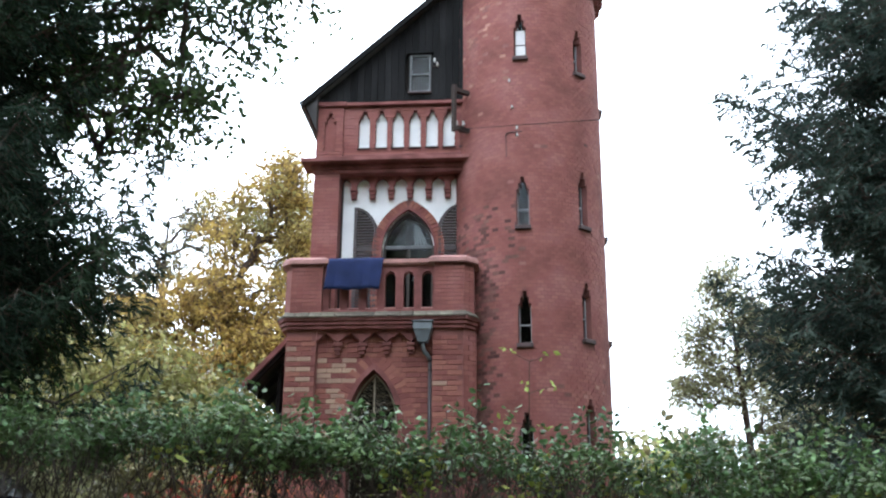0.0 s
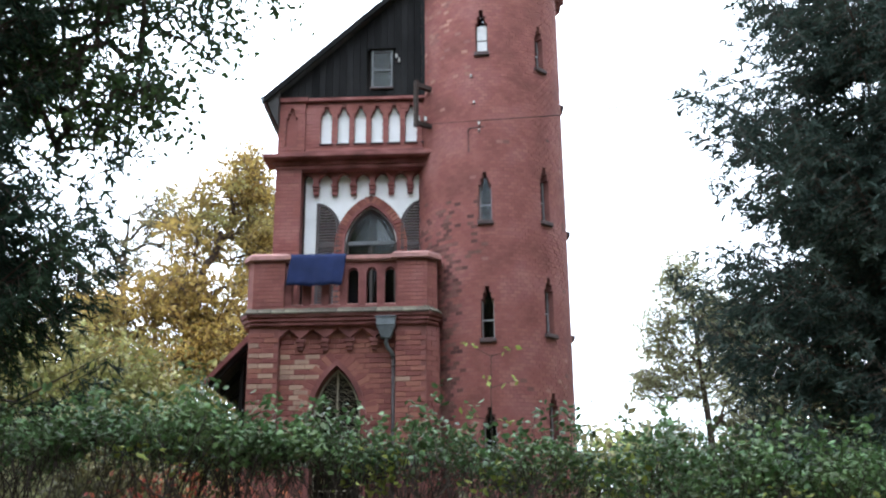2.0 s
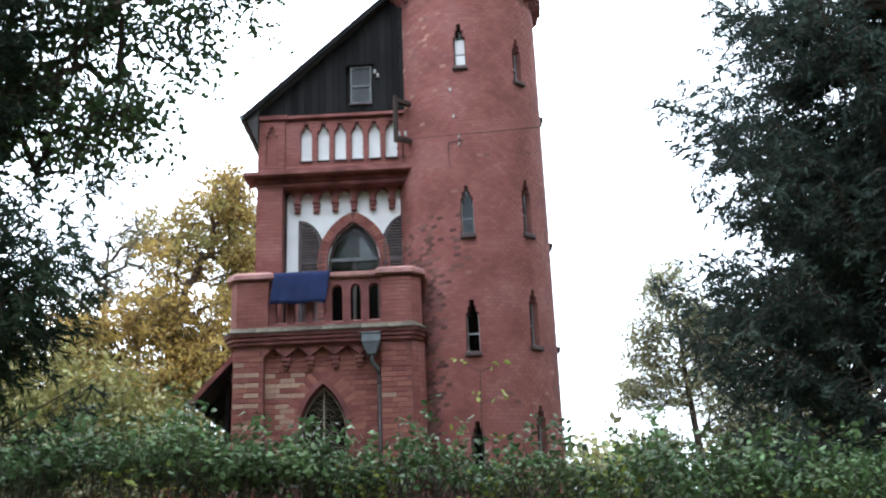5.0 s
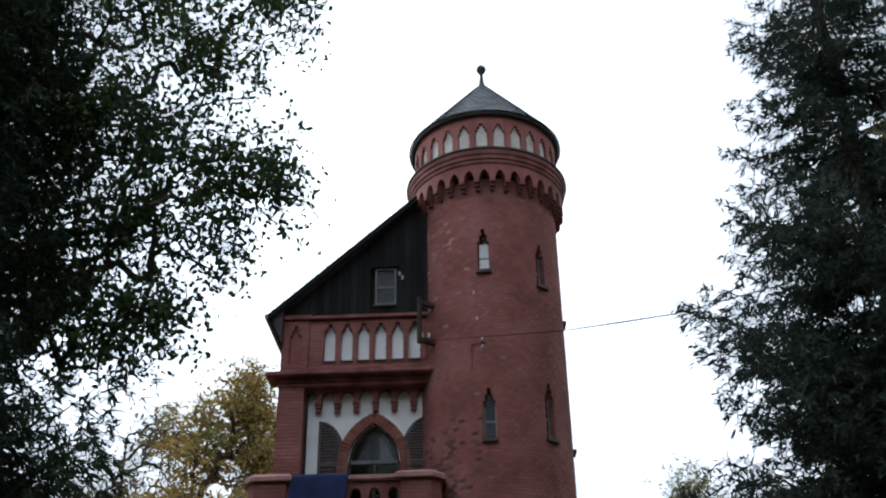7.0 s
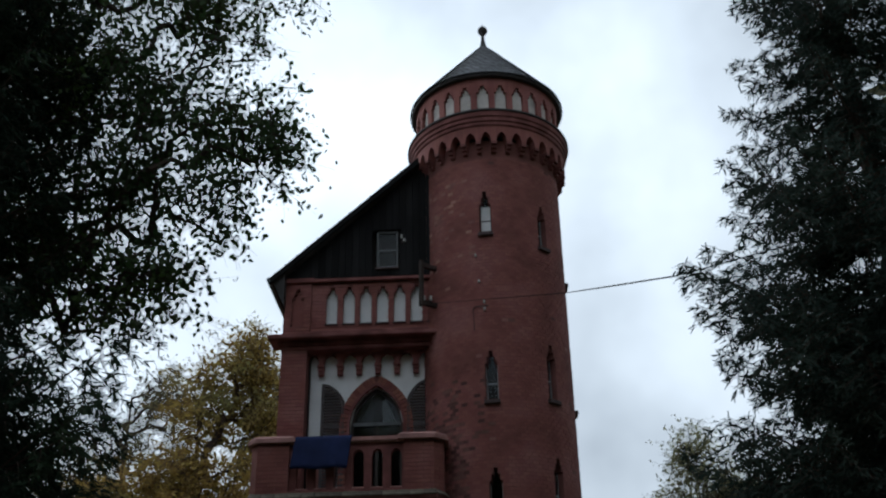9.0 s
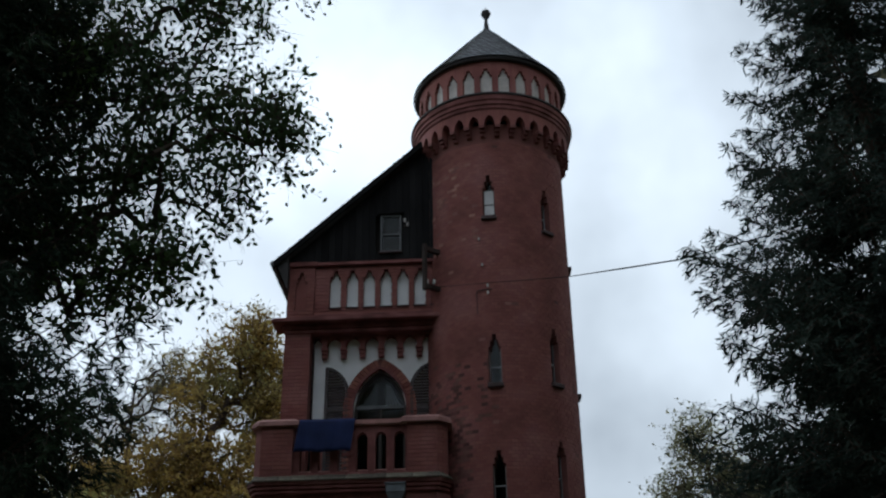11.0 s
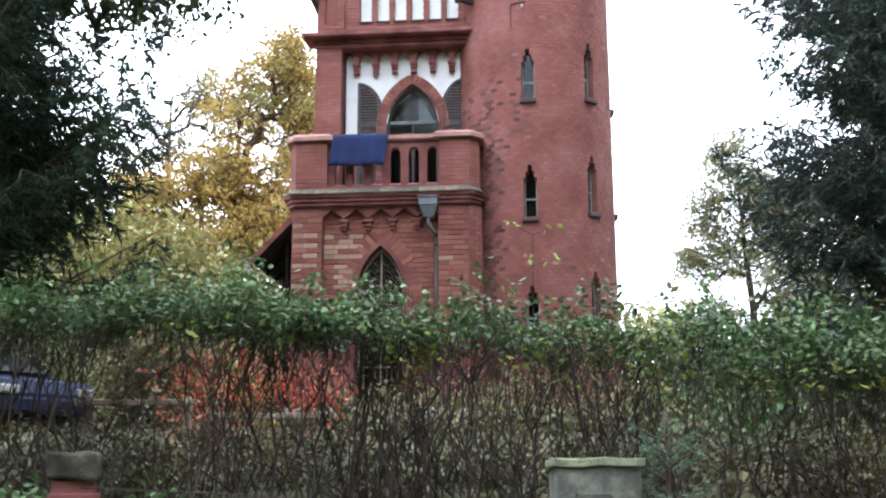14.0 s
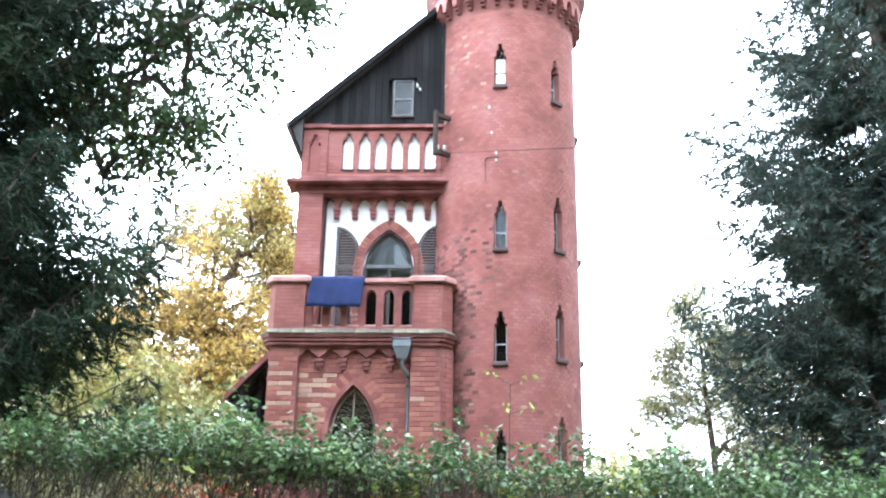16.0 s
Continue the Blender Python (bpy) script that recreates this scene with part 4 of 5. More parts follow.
for r in range(22):
    t0, t1 = r / 22, (r + 1.25) / 22
    ra, rb = 1.79 + (0.08 - 1.79) * t0, 1.79 + (0.08 - 1.79) * min(t1, 1)
    za, zb = 16.42 + 2.1 * t0, 16.42 + 2.1 * min(t1, 1)
    cnt = max(8, int(2 * math.pi * ra / 0.16))
    for k in range(cnt):
        a0, a1 = 2 * math.pi * (k + 0.5 * (r % 2) + 0.03) / cnt, 2 * math.pi * (k + 0.5 * (r % 2) + 0.97) / cnt
        am, i0, e = (a0 + a1) / 2, len(vs), 0.022
        for rad, ang, z in ((ra + e - 0.012, a0, za + 0.035), (ra + e, am, za + 0.012), (ra + e - 0.012, a1, za + 0.035), (rb + 0.006, a1, zb + 0.01), (rb + 0.006, a0, zb + 0.01)):
            vs.append((rad * math.cos(ang), rad * math.sin(ang), z))
        fs.append((i0, i0 + 1, i0 + 2, i0 + 3, i0 + 4))
soup("slate_cover", vs, fs, SLATE, cone, kind="stuff")
part("finial", lathe(bmesh.new(), [(0.11, 18.45), (0.07, 18.62), (0.045, 18.8), (0.035, 18.92), (0.07, 18.95), (0.05, 18.97), (0.10, 19.0), (0.125, 19.07), (0.10, 19.14), (0.03, 19.17), (0.001, 19.18)], 20), ROOF_EDGE, tower, smooth=True)
part("lightning_rod", tube(bmesh.new(), [(0, 0, 19.15), (0, 0, 19.3)], 0.008, 5), IRON, tower)

# an old conduit that bends on the tower wall
cpts = []
for x, z in ((-0.42, 10.28), (-0.43, 10.75), (-0.40, 10.79), (-0.12, 10.80)):
    cpts.append((x - 0.12, -math.sqrt((TR + 0.016) ** 2 - (x - 0.12) ** 2), z))
part("conduit", tube(bmesh.new(), cpts, 0.012, 5), SILL, tower)

# iron bracket with insulators on the tower's flank, and the cable that ends there
brk = thing("cable_bracket", pose(TC[0], TC[1], 0), "rusty iron wall bracket carrying the overhead cable", "bracket")
for z in (11.90, 11.04):
    bm = bmesh.new()
    box(bm, -0.045, 0.045, -1.92, -1.52, z - 0.045, z + 0.045)
    part("arm", bm, IRON, brk).matrix_local = pose(0, 0, 0.06, 0, 0, -56)
bm = bmesh.new()
box(bm, -0.05, 0.05, -1.94, -1.88, 10.96, 12.0)
part("bar", bm, IRON, brk).matrix_local = pose(0, 0, 0.06, 0, 0, -56)
for k in range(2):
    bm = lathe(bmesh.new(), [(0.001, 0), (0.03, 0.0), (0.035, 0.04), (0.018, 0.06), (0.03, 0.1), (0.001, 0.12)], 12)
    part("insulator", bm, CERAMIC, brk, smooth=True).matrix_local = pose(0, 0, 0.06, 0, 0, -56) @ pose(0.02 + 0.07 * k, -1.86 + 0.12 * k, 11.08)
for x, z in ((-0.47, 11.95), (-0.42, 11.35), (-0.33, 10.88), (-0.33, 10.72)):
    y = -math.sqrt(TR * TR - x * x) - 0.03
    o = thing("ceramic_insulator", pose(TC[0] + x, TC[1] + y, z), "small white ceramic wire holder on the tower wall", "insulator", "wire holders on the tower")
    bm = lathe(bmesh.new(), [(0.001, -0.035), (0.02, -0.03), (0.023, 0.0), (0.014, 0.012), (0.02, 0.03), (0.001, 0.035)], 10)
    part("body", bm, CERAMIC, o, smooth=True)
cable = tagged(part("overhead_cable", tube(bmesh.new(), [(0.33, 20.02, 11.1), (1.09, 19.25, 10.8), (2.91, 18.6, 10.64), (3.89, 18.0, 10.52), (4.82, 17.4, 10.4), (6.52, 16.2, 10.39), (7.81, 15.2, 10.45)], [0.005, 0.005, 0.008, 0.015, 0.015, 0.015, 0.015], 5), CABLE), "thin black overhead cable from the tower bracket into the trees", "cable")

# ---------------------------------------------------------------- plants
def leaf_cards(centres, sizes, gen, droop=0.3, aspect=0.62, fold=0.25, ovate=False, level=0.0):
    """Small folded leaves: a lozenge, or an egg-shaped blade with a midrib; level: how far they lie face up."""
    n = len(centres)
    a = gen.normal(size=(n, 3))
    a[:, 2] = a[:, 2] * (1 - 0.6 * min(1.0, level)) - droop
    a /= np.linalg.norm(a, axis=1, keepdims=True)
    b = np.cross(a, gen.normal(size=(n, 3)) + np.array([0, 0, 2.5 * level]))
    b /= np.linalg.norm(b, axis=1, keepdims=True)
    c = np.cross(a, b)
    s = np.asarray(sizes).reshape(-1, 1)
    w = s * aspect * 0.5
    base, tip = centres - a * s * 0.5, centres + a * s * 0.5
    if not ovate:
        left, right = centres + b * w + c * w * fold, centres - b * w + c * w * fold
        verts = np.stack([base, right, tip, left], axis=1).reshape(-1, 3)
        k = np.arange(n) * 4
        return verts, np.concatenate([np.stack([k, k + 1, k + 2], 1), np.stack([k, k + 2, k + 3], 1)])
    low, high = centres - a * s * 0.2, centres + a * s * 0.2
    lift = c * w * fold
    verts = np.stack([base, low - b * w + lift, high - b * w * 0.8 + lift, tip, high + b * w * 0.8 + lift, low + b * w + lift], axis=1).reshape(-1, 3)
    k = np.arange(n) * 6
    return verts, np.concatenate([np.stack([k, k + 1, k + 2, k + 3], 1), np.stack([k, k + 3, k + 4, k + 5], 1)])


def in_lobes(lobes, count, gen, shell=0.55):
    """Places inside egg-shaped lobes (x, y, z, rx, ry, rz), denser towards the outside."""
    vol = np.array([l[3] * l[4] * l[5] for l in lobes]) ** (2 / 3)
    pick = gen.choice(len(lobes), count, p=vol / vol.sum())
    d = gen.normal(size=(count, 3))
    d /= np.linalg.norm(d, axis=1, keepdims=True)
    r = shell + (1 - shell) * gen.random((count, 1)) ** 0.7
    r *= 1 + 0.16 * np.sin(d[:, :1] * 7 + pick[:, None]) + 0.12 * np.sin(d[:, 2:3] * 9 + 2 * pick[:, None])
    L = np.array(lobes)[pick]
    return L[:, :3] + d * r * L[:, 3:6]


def sprays(clumps, per, spread, gen):
    """Leaves gathered round clump centres."""
    return np.repeat(clumps, per, axis=0) + gen.normal(size=(len(clumps) * per, 3)) * spread


def limb(bm, a, b, r0, r1, gen, bend=0.12, n=6, sides=6):
    a, b = Vector(a), Vector(b)
    ln = (b - a).length
    pts = [a.lerp(b, i / n) + Vector(gen.normal(size=3) * bend * ln * math.sin(math.pi * i / n) * 0.5) for i in range(n + 1)]
    tube(bm, pts, [r0 + (r1 - r0) * i / n for i in range(n + 1)], sides)
    return pts


def rods(a, b, r0, r1):
    """Many thin three-sided twigs from a to b, as vertices and faces."""
    d = b - a
    d = d / (np.linalg.norm(d, axis=1, keepdims=True) + 1e-9)
    u = np.cross(d, np.array([0.31, 0.23, 0.92]))
    u /= np.linalg.norm(u, axis=1, keepdims=True) + 1e-9
    w = np.cross(d, u)
    ring = [u * math.cos(k * 2.0944) + w * math.sin(k * 2.0944) for k in range(3)]
    v = np.stack([a + r * r0 for r in ring] + [b + r * r1 for r in ring], 1).reshape(-1, 3)
    k = np.arange(len(a)) * 6
    return v, np.concatenate([np.stack([k + i, k + (i + 1) % 3, k + 3 + (i + 1) % 3, k + 3 + i], 1) for i in range(3)])


def broad_tree(name, base, height, lobes, leaf_mat, leaf_size, ends, per, spread, label, seed, trunk=0.16, group="", shell=0.2,
               bare=0.15, droop=0.3, lean=0.0, ovate=False, tip=0.006, flat_z=0.6):
    """A trunk from which boughs fork again and again towards the crown's lobes, ending in leafy sprays; bare: share without leaves."""
    gen = np.random.default_rng(seed)
    ob = thing(name, pose(0, 0, 0), label, "tree", group)
    base = np.array(base, float)
    nodes, parent = [], []
    for i in range(15):
        t = i / 14
        nodes.append(base + np.array([lean * t + 0.09 * math.sin(3.1 * t + seed), 0.08 * math.sin(4 * t + seed), -0.2 * (i == 0) + height * 0.85 * t]))
        parent.append(i - 1)
    pts = in_lobes(lobes, ends, gen, shell)
    stem = np.array(nodes)
    order = np.argsort([np.min(np.linalg.norm(stem - p, axis=1)) for p in pts])
    tips, chains = [], []
    for j in order:
        p = pts[j]
        arr = np.array(nodes[3:])
        off = p - arr
        dist = np.linalg.norm(off, axis=1)
        k = 3 + int(np.argmin(dist + 0.7 * np.maximum(0, 0.25 * dist - off[:, 2])))
        gap = np.linalg.norm(p - nodes[k])
        n = max(1, int(gap / 0.45))
        chain, last = [k], k
        for i in range(1, n + 1):
            t = i / n
            q = nodes[k] * (1 - t) + p * t + gen.normal(size=3) * 0.07 * gap / n ** 0.5 * (t < 1) + np.array([0, 0, 0.10 * gap * math.sin(math.pi * t)])
            nodes.append(q)
            parent.append(last)
            last = len(nodes) - 1
            chain.append(last)
        chains.append(chain)
        tips.append(last)
    load = np.zeros(len(nodes))
    load[tips] = 1
    for i in range(len(nodes) - 1, 0, -1):
        load[parent[i]] += load[i]
    rad = np.minimum(tip * np.maximum(load, 1) ** 0.47, trunk * 0.75)
    part("trunk", tube(bmesh.new(), nodes[:15], [trunk * (1 - 0.8 * i / 14) for i in range(15)], 9), BARK, ob, smooth=True)
    bm = bmesh.new()
    for chain in chains:
        r = [float(rad[i]) for i in chain]
        r[0] = min(r[0], r[1] * 1.4)
        tube(bm, [nodes[i] for i in chain], r, 5 if r[0] > 0.03 else 4)
    part("limb_work", bm, BARK, ob, kind="stuff")
    ends_at = np.array([nodes[i] for i in tips])
    out = ends_at - np.array([nodes[parent[i]] for i in tips])
    out /= np.linalg.norm(out, axis=1, keepdims=True) + 1e-9
    fork = 6
    a = np.repeat(ends_at, fork, 0)
    d = np.repeat(out, fork, 0) * 0.7 + gen.normal(size=a.shape) * np.array([1, 1, flat_z])
    d[:, 2] -= droop * 0.6
    d /= np.linalg.norm(d, axis=1, keepdims=True)
    b = a + d * spread * gen.uniform(0.8, 2.2, (len(a), 1))
    v, f = rods(a - d * 0.02, b, tip * 0.6, tip * 0.3)
    soup("twig_work", v, f, BARK, ob, kind="stuff")
    full = np.repeat(np.where(gen.random(len(tips)) < bare, 0.12, gen.uniform(0.6, 1.2, len(tips))), fork)
    each = np.maximum(0, gen.poisson(per / fork * full))
    at = np.repeat(np.arange(len(a)), each)
    c = a[at] + (b - a)[at] * gen.uniform(0.1, 1.08, (len(at), 1)) + gen.normal(size=(len(at), 3)) * spread * np.array([0.3, 0.3, 0.3 * flat_z])
    v, f = leaf_cards(c, leaf_size * gen.uniform(0.6, 1.25, len(c)), gen, droop, ovate=ovate)
    soup("crown", v, f, leaf_mat, ob, kind="stuff")
    return ob


def conifer(name, base, height, reach, low, mat, label, seed, droop=0.3, gap=0.3, trunk=0.2, needle=0.07, twig_gap=0.1, bud_gap=0.085, hang=0.45,
            slim=0.1, twig=0.3, thin=0.12, extra=(), group="", tuft=3, bud=1.0, lift=0.3):
    """A spruce: whorls of drooping boughs, side twigs and short needle-set shoots; reach: (height, length of bough) up the tree."""
    gen = np.random.default_rng(seed)
    ob = thing(name, pose(0, 0, 0), label, "tree", group)
    bx, by, bz = base
    part("trunk", tube(bmesh.new(), [(bx, by, bz - 0.2), (bx, by, bz + height * 0.5), (bx, by, bz + height)], [trunk, trunk * 0.6, 0.015], 9), BARK, ob, smooth=True)
    bm = bmesh.new()
    boughs, z = [], low
    while z < bz + height - 0.1:
        r = float(np.interp(z, [p[0] for p in reach], [p[1] for p in reach]))
        for _ in range(int(gen.integers(5, 8))):
            boughs.append((z + gen.uniform(-0.5, 0.5) * gap, gen.uniform(0, 2 * math.pi), max(0.08, r * gen.choice((0.62, 0.8, 0.95, 1.08)) * gen.uniform(0.92, 1.06)), droop * gen.uniform(0.5, 1.35)))
        z += gap * gen.uniform(0.8, 1.25)
    boughs = [q for q in boughs if gen.random() > thin] + list(extra)
    O, D, T = [], [], []
    for zz, az, ln, dr in boughs:
        u = np.array([math.cos(az), math.sin(az), 0])
        s = np.array([-u[1], u[0], 0])
        sway = gen.normal() * 0.08
        curve = lambda t: np.array([bx, by, zz]) + (u + s * sway * t) * ln * t + np.array([0, 0, ln * (-dr * math.sin(t * 2.0) + lift * t ** 3)])
        tube(bm, [curve(t) for t in (0, 0.33, 0.66, 1.0)], [0.022 * ln ** 0.5, 0.015 * ln ** 0.5, 0.009 * ln ** 0.5, 0.003], 4)
        n = max(3, int(ln / twig_gap))
        for i in range(n):
            t = 0.16 + 0.84 * (i + gen.uniform(0.2, 0.8)) / n
            o = curve(t)
            for side in (-1, 1):
                if gen.random() < 0.1:
                    continue
                d = u * 0.6 + s * side * gen.uniform(0.5, 1.0) + np.array([0, 0, -hang * gen.uniform(0.1, 1.3)])
                O.append(o)
                D.append(d / np.linalg.norm(d))
                T.append((ln * twig * (1.06 - t) ** 0.55 * gen.uniform(0.6, 1.25) + 0.5 * needle))
        O.append(curve(0.82))
        d = curve(1.0) - curve(0.82)
        D.append(d / np.linalg.norm(d))
        T.append(0.2 * ln)
    part("bough_work", bm, BARK, ob, kind="stuff")
    O, D, T = np.array(O), np.array(D), np.array(T)
    sag = np.array([0, 0, -0.16])
    v, f = rods(O, O + D * T[:, None] + sag * T[:, None], 0.006 * bud, 0.003 * bud)
    soup("twig_work", v, f, BARK, ob, kind="stuff")
    # short shoots along each twig
    each = np.maximum(2, (T / bud_gap).astype(int)) * 2
    at = np.repeat(np.arange(len(O)), each)
    q = gen.uniform(0.05, 1.0, (len(at), 1))
    start = O[at] + D[at] * T[at][:, None] * q + sag * T[at][:, None] * q ** 2
    side = np.cross(D[at], gen.normal(size=(len(at), 3)) * np.array([0.45, 0.45, 1.0]))
    side /= np.linalg.norm(side, axis=1, keepdims=True) + 1e-9
    aim = D[at] * 0.75 + side * gen.uniform(0.3, 0.8, (len(at), 1)) + np.array([0, 0, -0.12 * hang])
    aim /= np.linalg.norm(aim, axis=1, keepdims=True)
    length = bud * np.minimum(0.16, 0.05 + 0.3 * T[at] * (1.1 - q[:, 0]))[:, None] * gen.uniform(0.6, 1.3, (len(at), 1))
    # needles round each shoot
    k = np.repeat(np.arange(len(at)), tuft)
    P = start[k] + aim[k] * length[k] * gen.uniform(0.0, 0.9, (len(k), 1))
    a = aim[k] + gen.normal(size=(len(k), 3)) * 0.42
    a /= np.linalg.norm(a, axis=1, keepdims=True)
    b = np.cross(a, gen.normal(size=(len(k), 3)))
    b /= np.linalg.norm(b, axis=1, keepdims=True)
    L = needle * gen.uniform(0.7, 1.4, (len(k), 1))
    w = L * slim
    v = np.stack([P - b * w, P + b * w, P + a * L + b * w * 0.45, P + a * L - b * w * 0.45], 1).reshape(-1, 3)
    k = np.arange(len(P)) * 4
    soup("needle_cover", v, np.stack([k, k + 1, k + 2, k + 3], 1), mat, ob, kind="stuff")
    return ob


def shrub(name, lobes, mat, leaf_size, clumps, per, spread, label, seed, category="shrub", kind="", stems=12, group=""):
    gen = np.random.default_rng(seed)
    ob = thing(name, pose(0, 0, 0), label, category, group, kind)
    bm = bmesh.new()
    for l in lobes:
        g = ground_height(l[0], l[1])
        for k in range(stems):
            e = Vector(l[:3]) + Vector(gen.normal(size=3) * 0.5 * np.array(l[3:6]))
            limb(bm, (l[0] + gen.normal() * l[3] * 0.3, l[1] + gen.normal() * l[4] * 0.3, g - 0.05), e, 0.02, 0.005, gen, 0.1, 5, 4)
    part("stem_thicket", bm, TWIG, ob, kind="stuff")
    c = sprays(in_lobes(lobes, clumps, gen, 0.3), per, spread, gen)
    v, f = leaf_cards(c, leaf_size * gen.uniform(0.6, 1.3, len(c)), gen)
    soup("foliage", v, f, mat, ob, kind="stuff")
    return ob


# the two big spruces that frame the house
conifer("spruce", (6.6, 13.0, 2.05), 17.0, [(2.5, 2.3), (3.8, 2.55), (5.2, 2.75), (7.8, 2.9), (9.0, 2.5), (10.3, 2.2), (11.5, 1.8), (12.7, 1.5), (14, 1.25), (19, 0.1)], 2.5, NEEDLE_BLUE,
        "tall blue-green spruce with layered drooping boughs", 11, droop=0.22, gap=0.23, twig_gap=0.105, bud_gap=0.085, hang=0.55, thin=0.1, needle=0.09, slim=0.105, twig=0.3, tuft=3,
        extra=[(2.5 + 0.085 * i, 2.4 + 2.4 * i, 2.5, 0.14) for i in range(62)])
conifer("spruce", (-5.3, 9.6, 1.3), 14.0, [(3.4, 2.0), (4.2, 2.35), (5.2, 2.3), (6.2, 1.85), (8, 1.75), (10, 1.6), (12.5, 0.9), (15.3, 0.1)], 4.2, NEEDLE_DARK,
        "dark green spruce with low fringed boughs", 12, droop=0.3, gap=0.15, twig_gap=0.1, bud_gap=0.075, hang=0.85, thin=0.05, needle=0.09, slim=0.08, twig=0.28, tuft=4,
        extra=[(5.2, -0.2, 2.85, 0.16), (5.05, -0.35, 2.5, 0.18), (4.85, -0.2, 2.55, 0.24), (4.6, -0.3, 2.7, 0.22), (4.45, -0.12, 2.6, 0.2), (4.2, -0.1, 2.4, 0.26), (4.1, -0.6, 2.2, 0.3)])
# broad-leaved tree whose boughs hang into the view
broad_tree("broadleaf_tree", (-6.8, 11.5, 1.9), 11.5,
           [(-1.75, 10.6, 8.75, 0.75, 0.7, 0.55), (-2.5, 10.6, 8.9, 0.9, 0.8, 0.85), (-2.3, 10.6, 7.95, 0.6, 0.6, 0.45), (-2.5, 10.6, 10.6, 0.8, 0.7, 0.75), (-1.75, 10.6, 11.5, 0.75, 0.7, 0.7),
            (-3.3, 10.6, 9.7, 0.9, 0.8, 0.9), (-3.3, 10.6, 8.2, 0.8, 0.8, 0.8), (-3.05, 10.6, 7.05, 0.55, 0.6, 0.7), (-3.45, 10.6, 6.55, 0.5, 0.5, 0.4), (-2.75, 10.6, 6.85, 0.4, 0.5, 0.4),
            (-4.0, 10.8, 7.6, 0.6, 0.9, 1.0), (-4.3, 10.8, 9.5, 1.2, 1.0, 1.4), (-5.4, 11.0, 11.6, 2.0, 1.4, 1.5), (-3.3, 10.6, 11.7, 1.2, 1.0, 1.0), (-5.6, 11.4, 8.6, 1.2, 0.9, 1.4), (-5.3, 12.0, 6.2, 0.8, 0.9, 1.5), (-5.4, 12.0, 4.8, 0.8, 0.8, 1.0), (-4.7, 11.6, 7.9, 0.6, 0.7, 1.2)],
           LEAF_BROAD, 0.078, 2200, 21, 0.22, "broad-leaved tree with dark hanging autumn leaves", 21, 0.2, shell=0.1, bare=0.12, droop=0.6, ovate=True, tip=0.004, flat_z=0.8)
# autumn trees behind the house
broad_tree("maple_tree", (-6.7, 32, 2.3), 12.5,
           [(-5.3, 32, 14.7, 1.1, 1.2, 1.5), (-6.5, 32, 13.1, 1.2, 1.3, 1.6), (-6.4, 31.5, 9.0, 1.3, 1.2, 0.9), (-4.6, 32.5, 12.3, 1.0, 1.2, 2.0), (-7.3, 31.5, 10.7, 1.2, 1.3, 1.2), (-5.8, 31.5, 10.3, 1.5, 1.4, 1.5), (-8.8, 31.5, 9.9, 1.3, 1.3, 1.2),
            (-7.0, 31, 8.3, 2.3, 1.5, 1.1), (-4.9, 31, 8.5, 1.3, 1.4, 1.5), (-9.6, 31, 8.0, 1.8, 1.4, 1.2), (-6.5, 30.5, 6.2, 3.0, 1.5, 1.2), (-10.5, 31, 6.0, 2.0, 1.4, 1.2), (-5.4, 30, 5.4, 1.5, 1.3, 1.4), (-5.0, 30, 3.9, 1.8, 1.3, 1.0)],
           LEAF_YELLOW, 0.115, 2600, 50, 0.32, "golden yellow autumn maple with open crown", 31, 0.2, shell=0.15, bare=0.2, tip=0.009, flat_z=0.45)
broad_tree("autumn_tree", (-4.6, 36, 2.3), 15.0, [(-5.5, 36, 15.6, 1.0, 1.2, 1.5), (-4.9, 36, 13.2, 1.4, 1.2, 2.0), (-4.7, 36, 10.2, 1.4, 1.2, 2.0), (-4.2, 36, 7.0, 1.8, 1.4, 2.2)],
           LEAF_OLIVE, 0.14, 900, 26, 0.34, "thinning olive-brown autumn tree behind the house", 32, 0.18, bare=0.4, tip=0.011)
broad_tree("autumn_tree", (-9.8, 36, 2.3), 15.0, [(-8.8, 36, 14.9, 1.0, 1.2, 1.3), (-9.9, 36, 13.2, 1.2, 1.2, 1.6), (-8.2, 36, 12.6, 1.0, 1.0, 1.3), (-11.5, 36, 11.5, 1.6, 1.2, 1.8), (-10.0, 36, 9.6, 1.8, 1.2, 1.8), (-13.6, 36, 10.5, 1.8, 1.4, 2.4), (-11.0, 35.5, 6.5, 3.0, 1.6, 2.0)],
           LEAF_OLIVE, 0.12, 1700, 22, 0.36, "half-bare autumn tree with grey twigs", 33, 0.2, bare=0.45, tip=0.009)
broad_tree("birch_tree", (7.6, 26, 2.3), 8.0, [(6.9, 26, 9.6, 0.6, 0.8, 0.9), (7.7, 26, 8.7, 0.9, 0.8, 1.1), (6.4, 26, 8.2, 0.6, 0.8, 0.8), (6.15, 26, 7.0, 0.65, 0.8, 0.7), (7.1, 26, 7.2, 0.9, 0.8, 0.9), (8.4, 26.5, 8.0, 1.0, 1.0, 1.5), (8.4, 26, 6.0, 1.0, 1.0, 1.2), (6.5, 26, 5.4, 0.9, 0.8, 0.7)],
           LEAF_PALE, 0.09, 1500, 22, 0.25, "small pale green tree with thinning leaves", 34, 0.15, bare=0.28, lean=-0.35, tip=0.0045, droop=0.7)
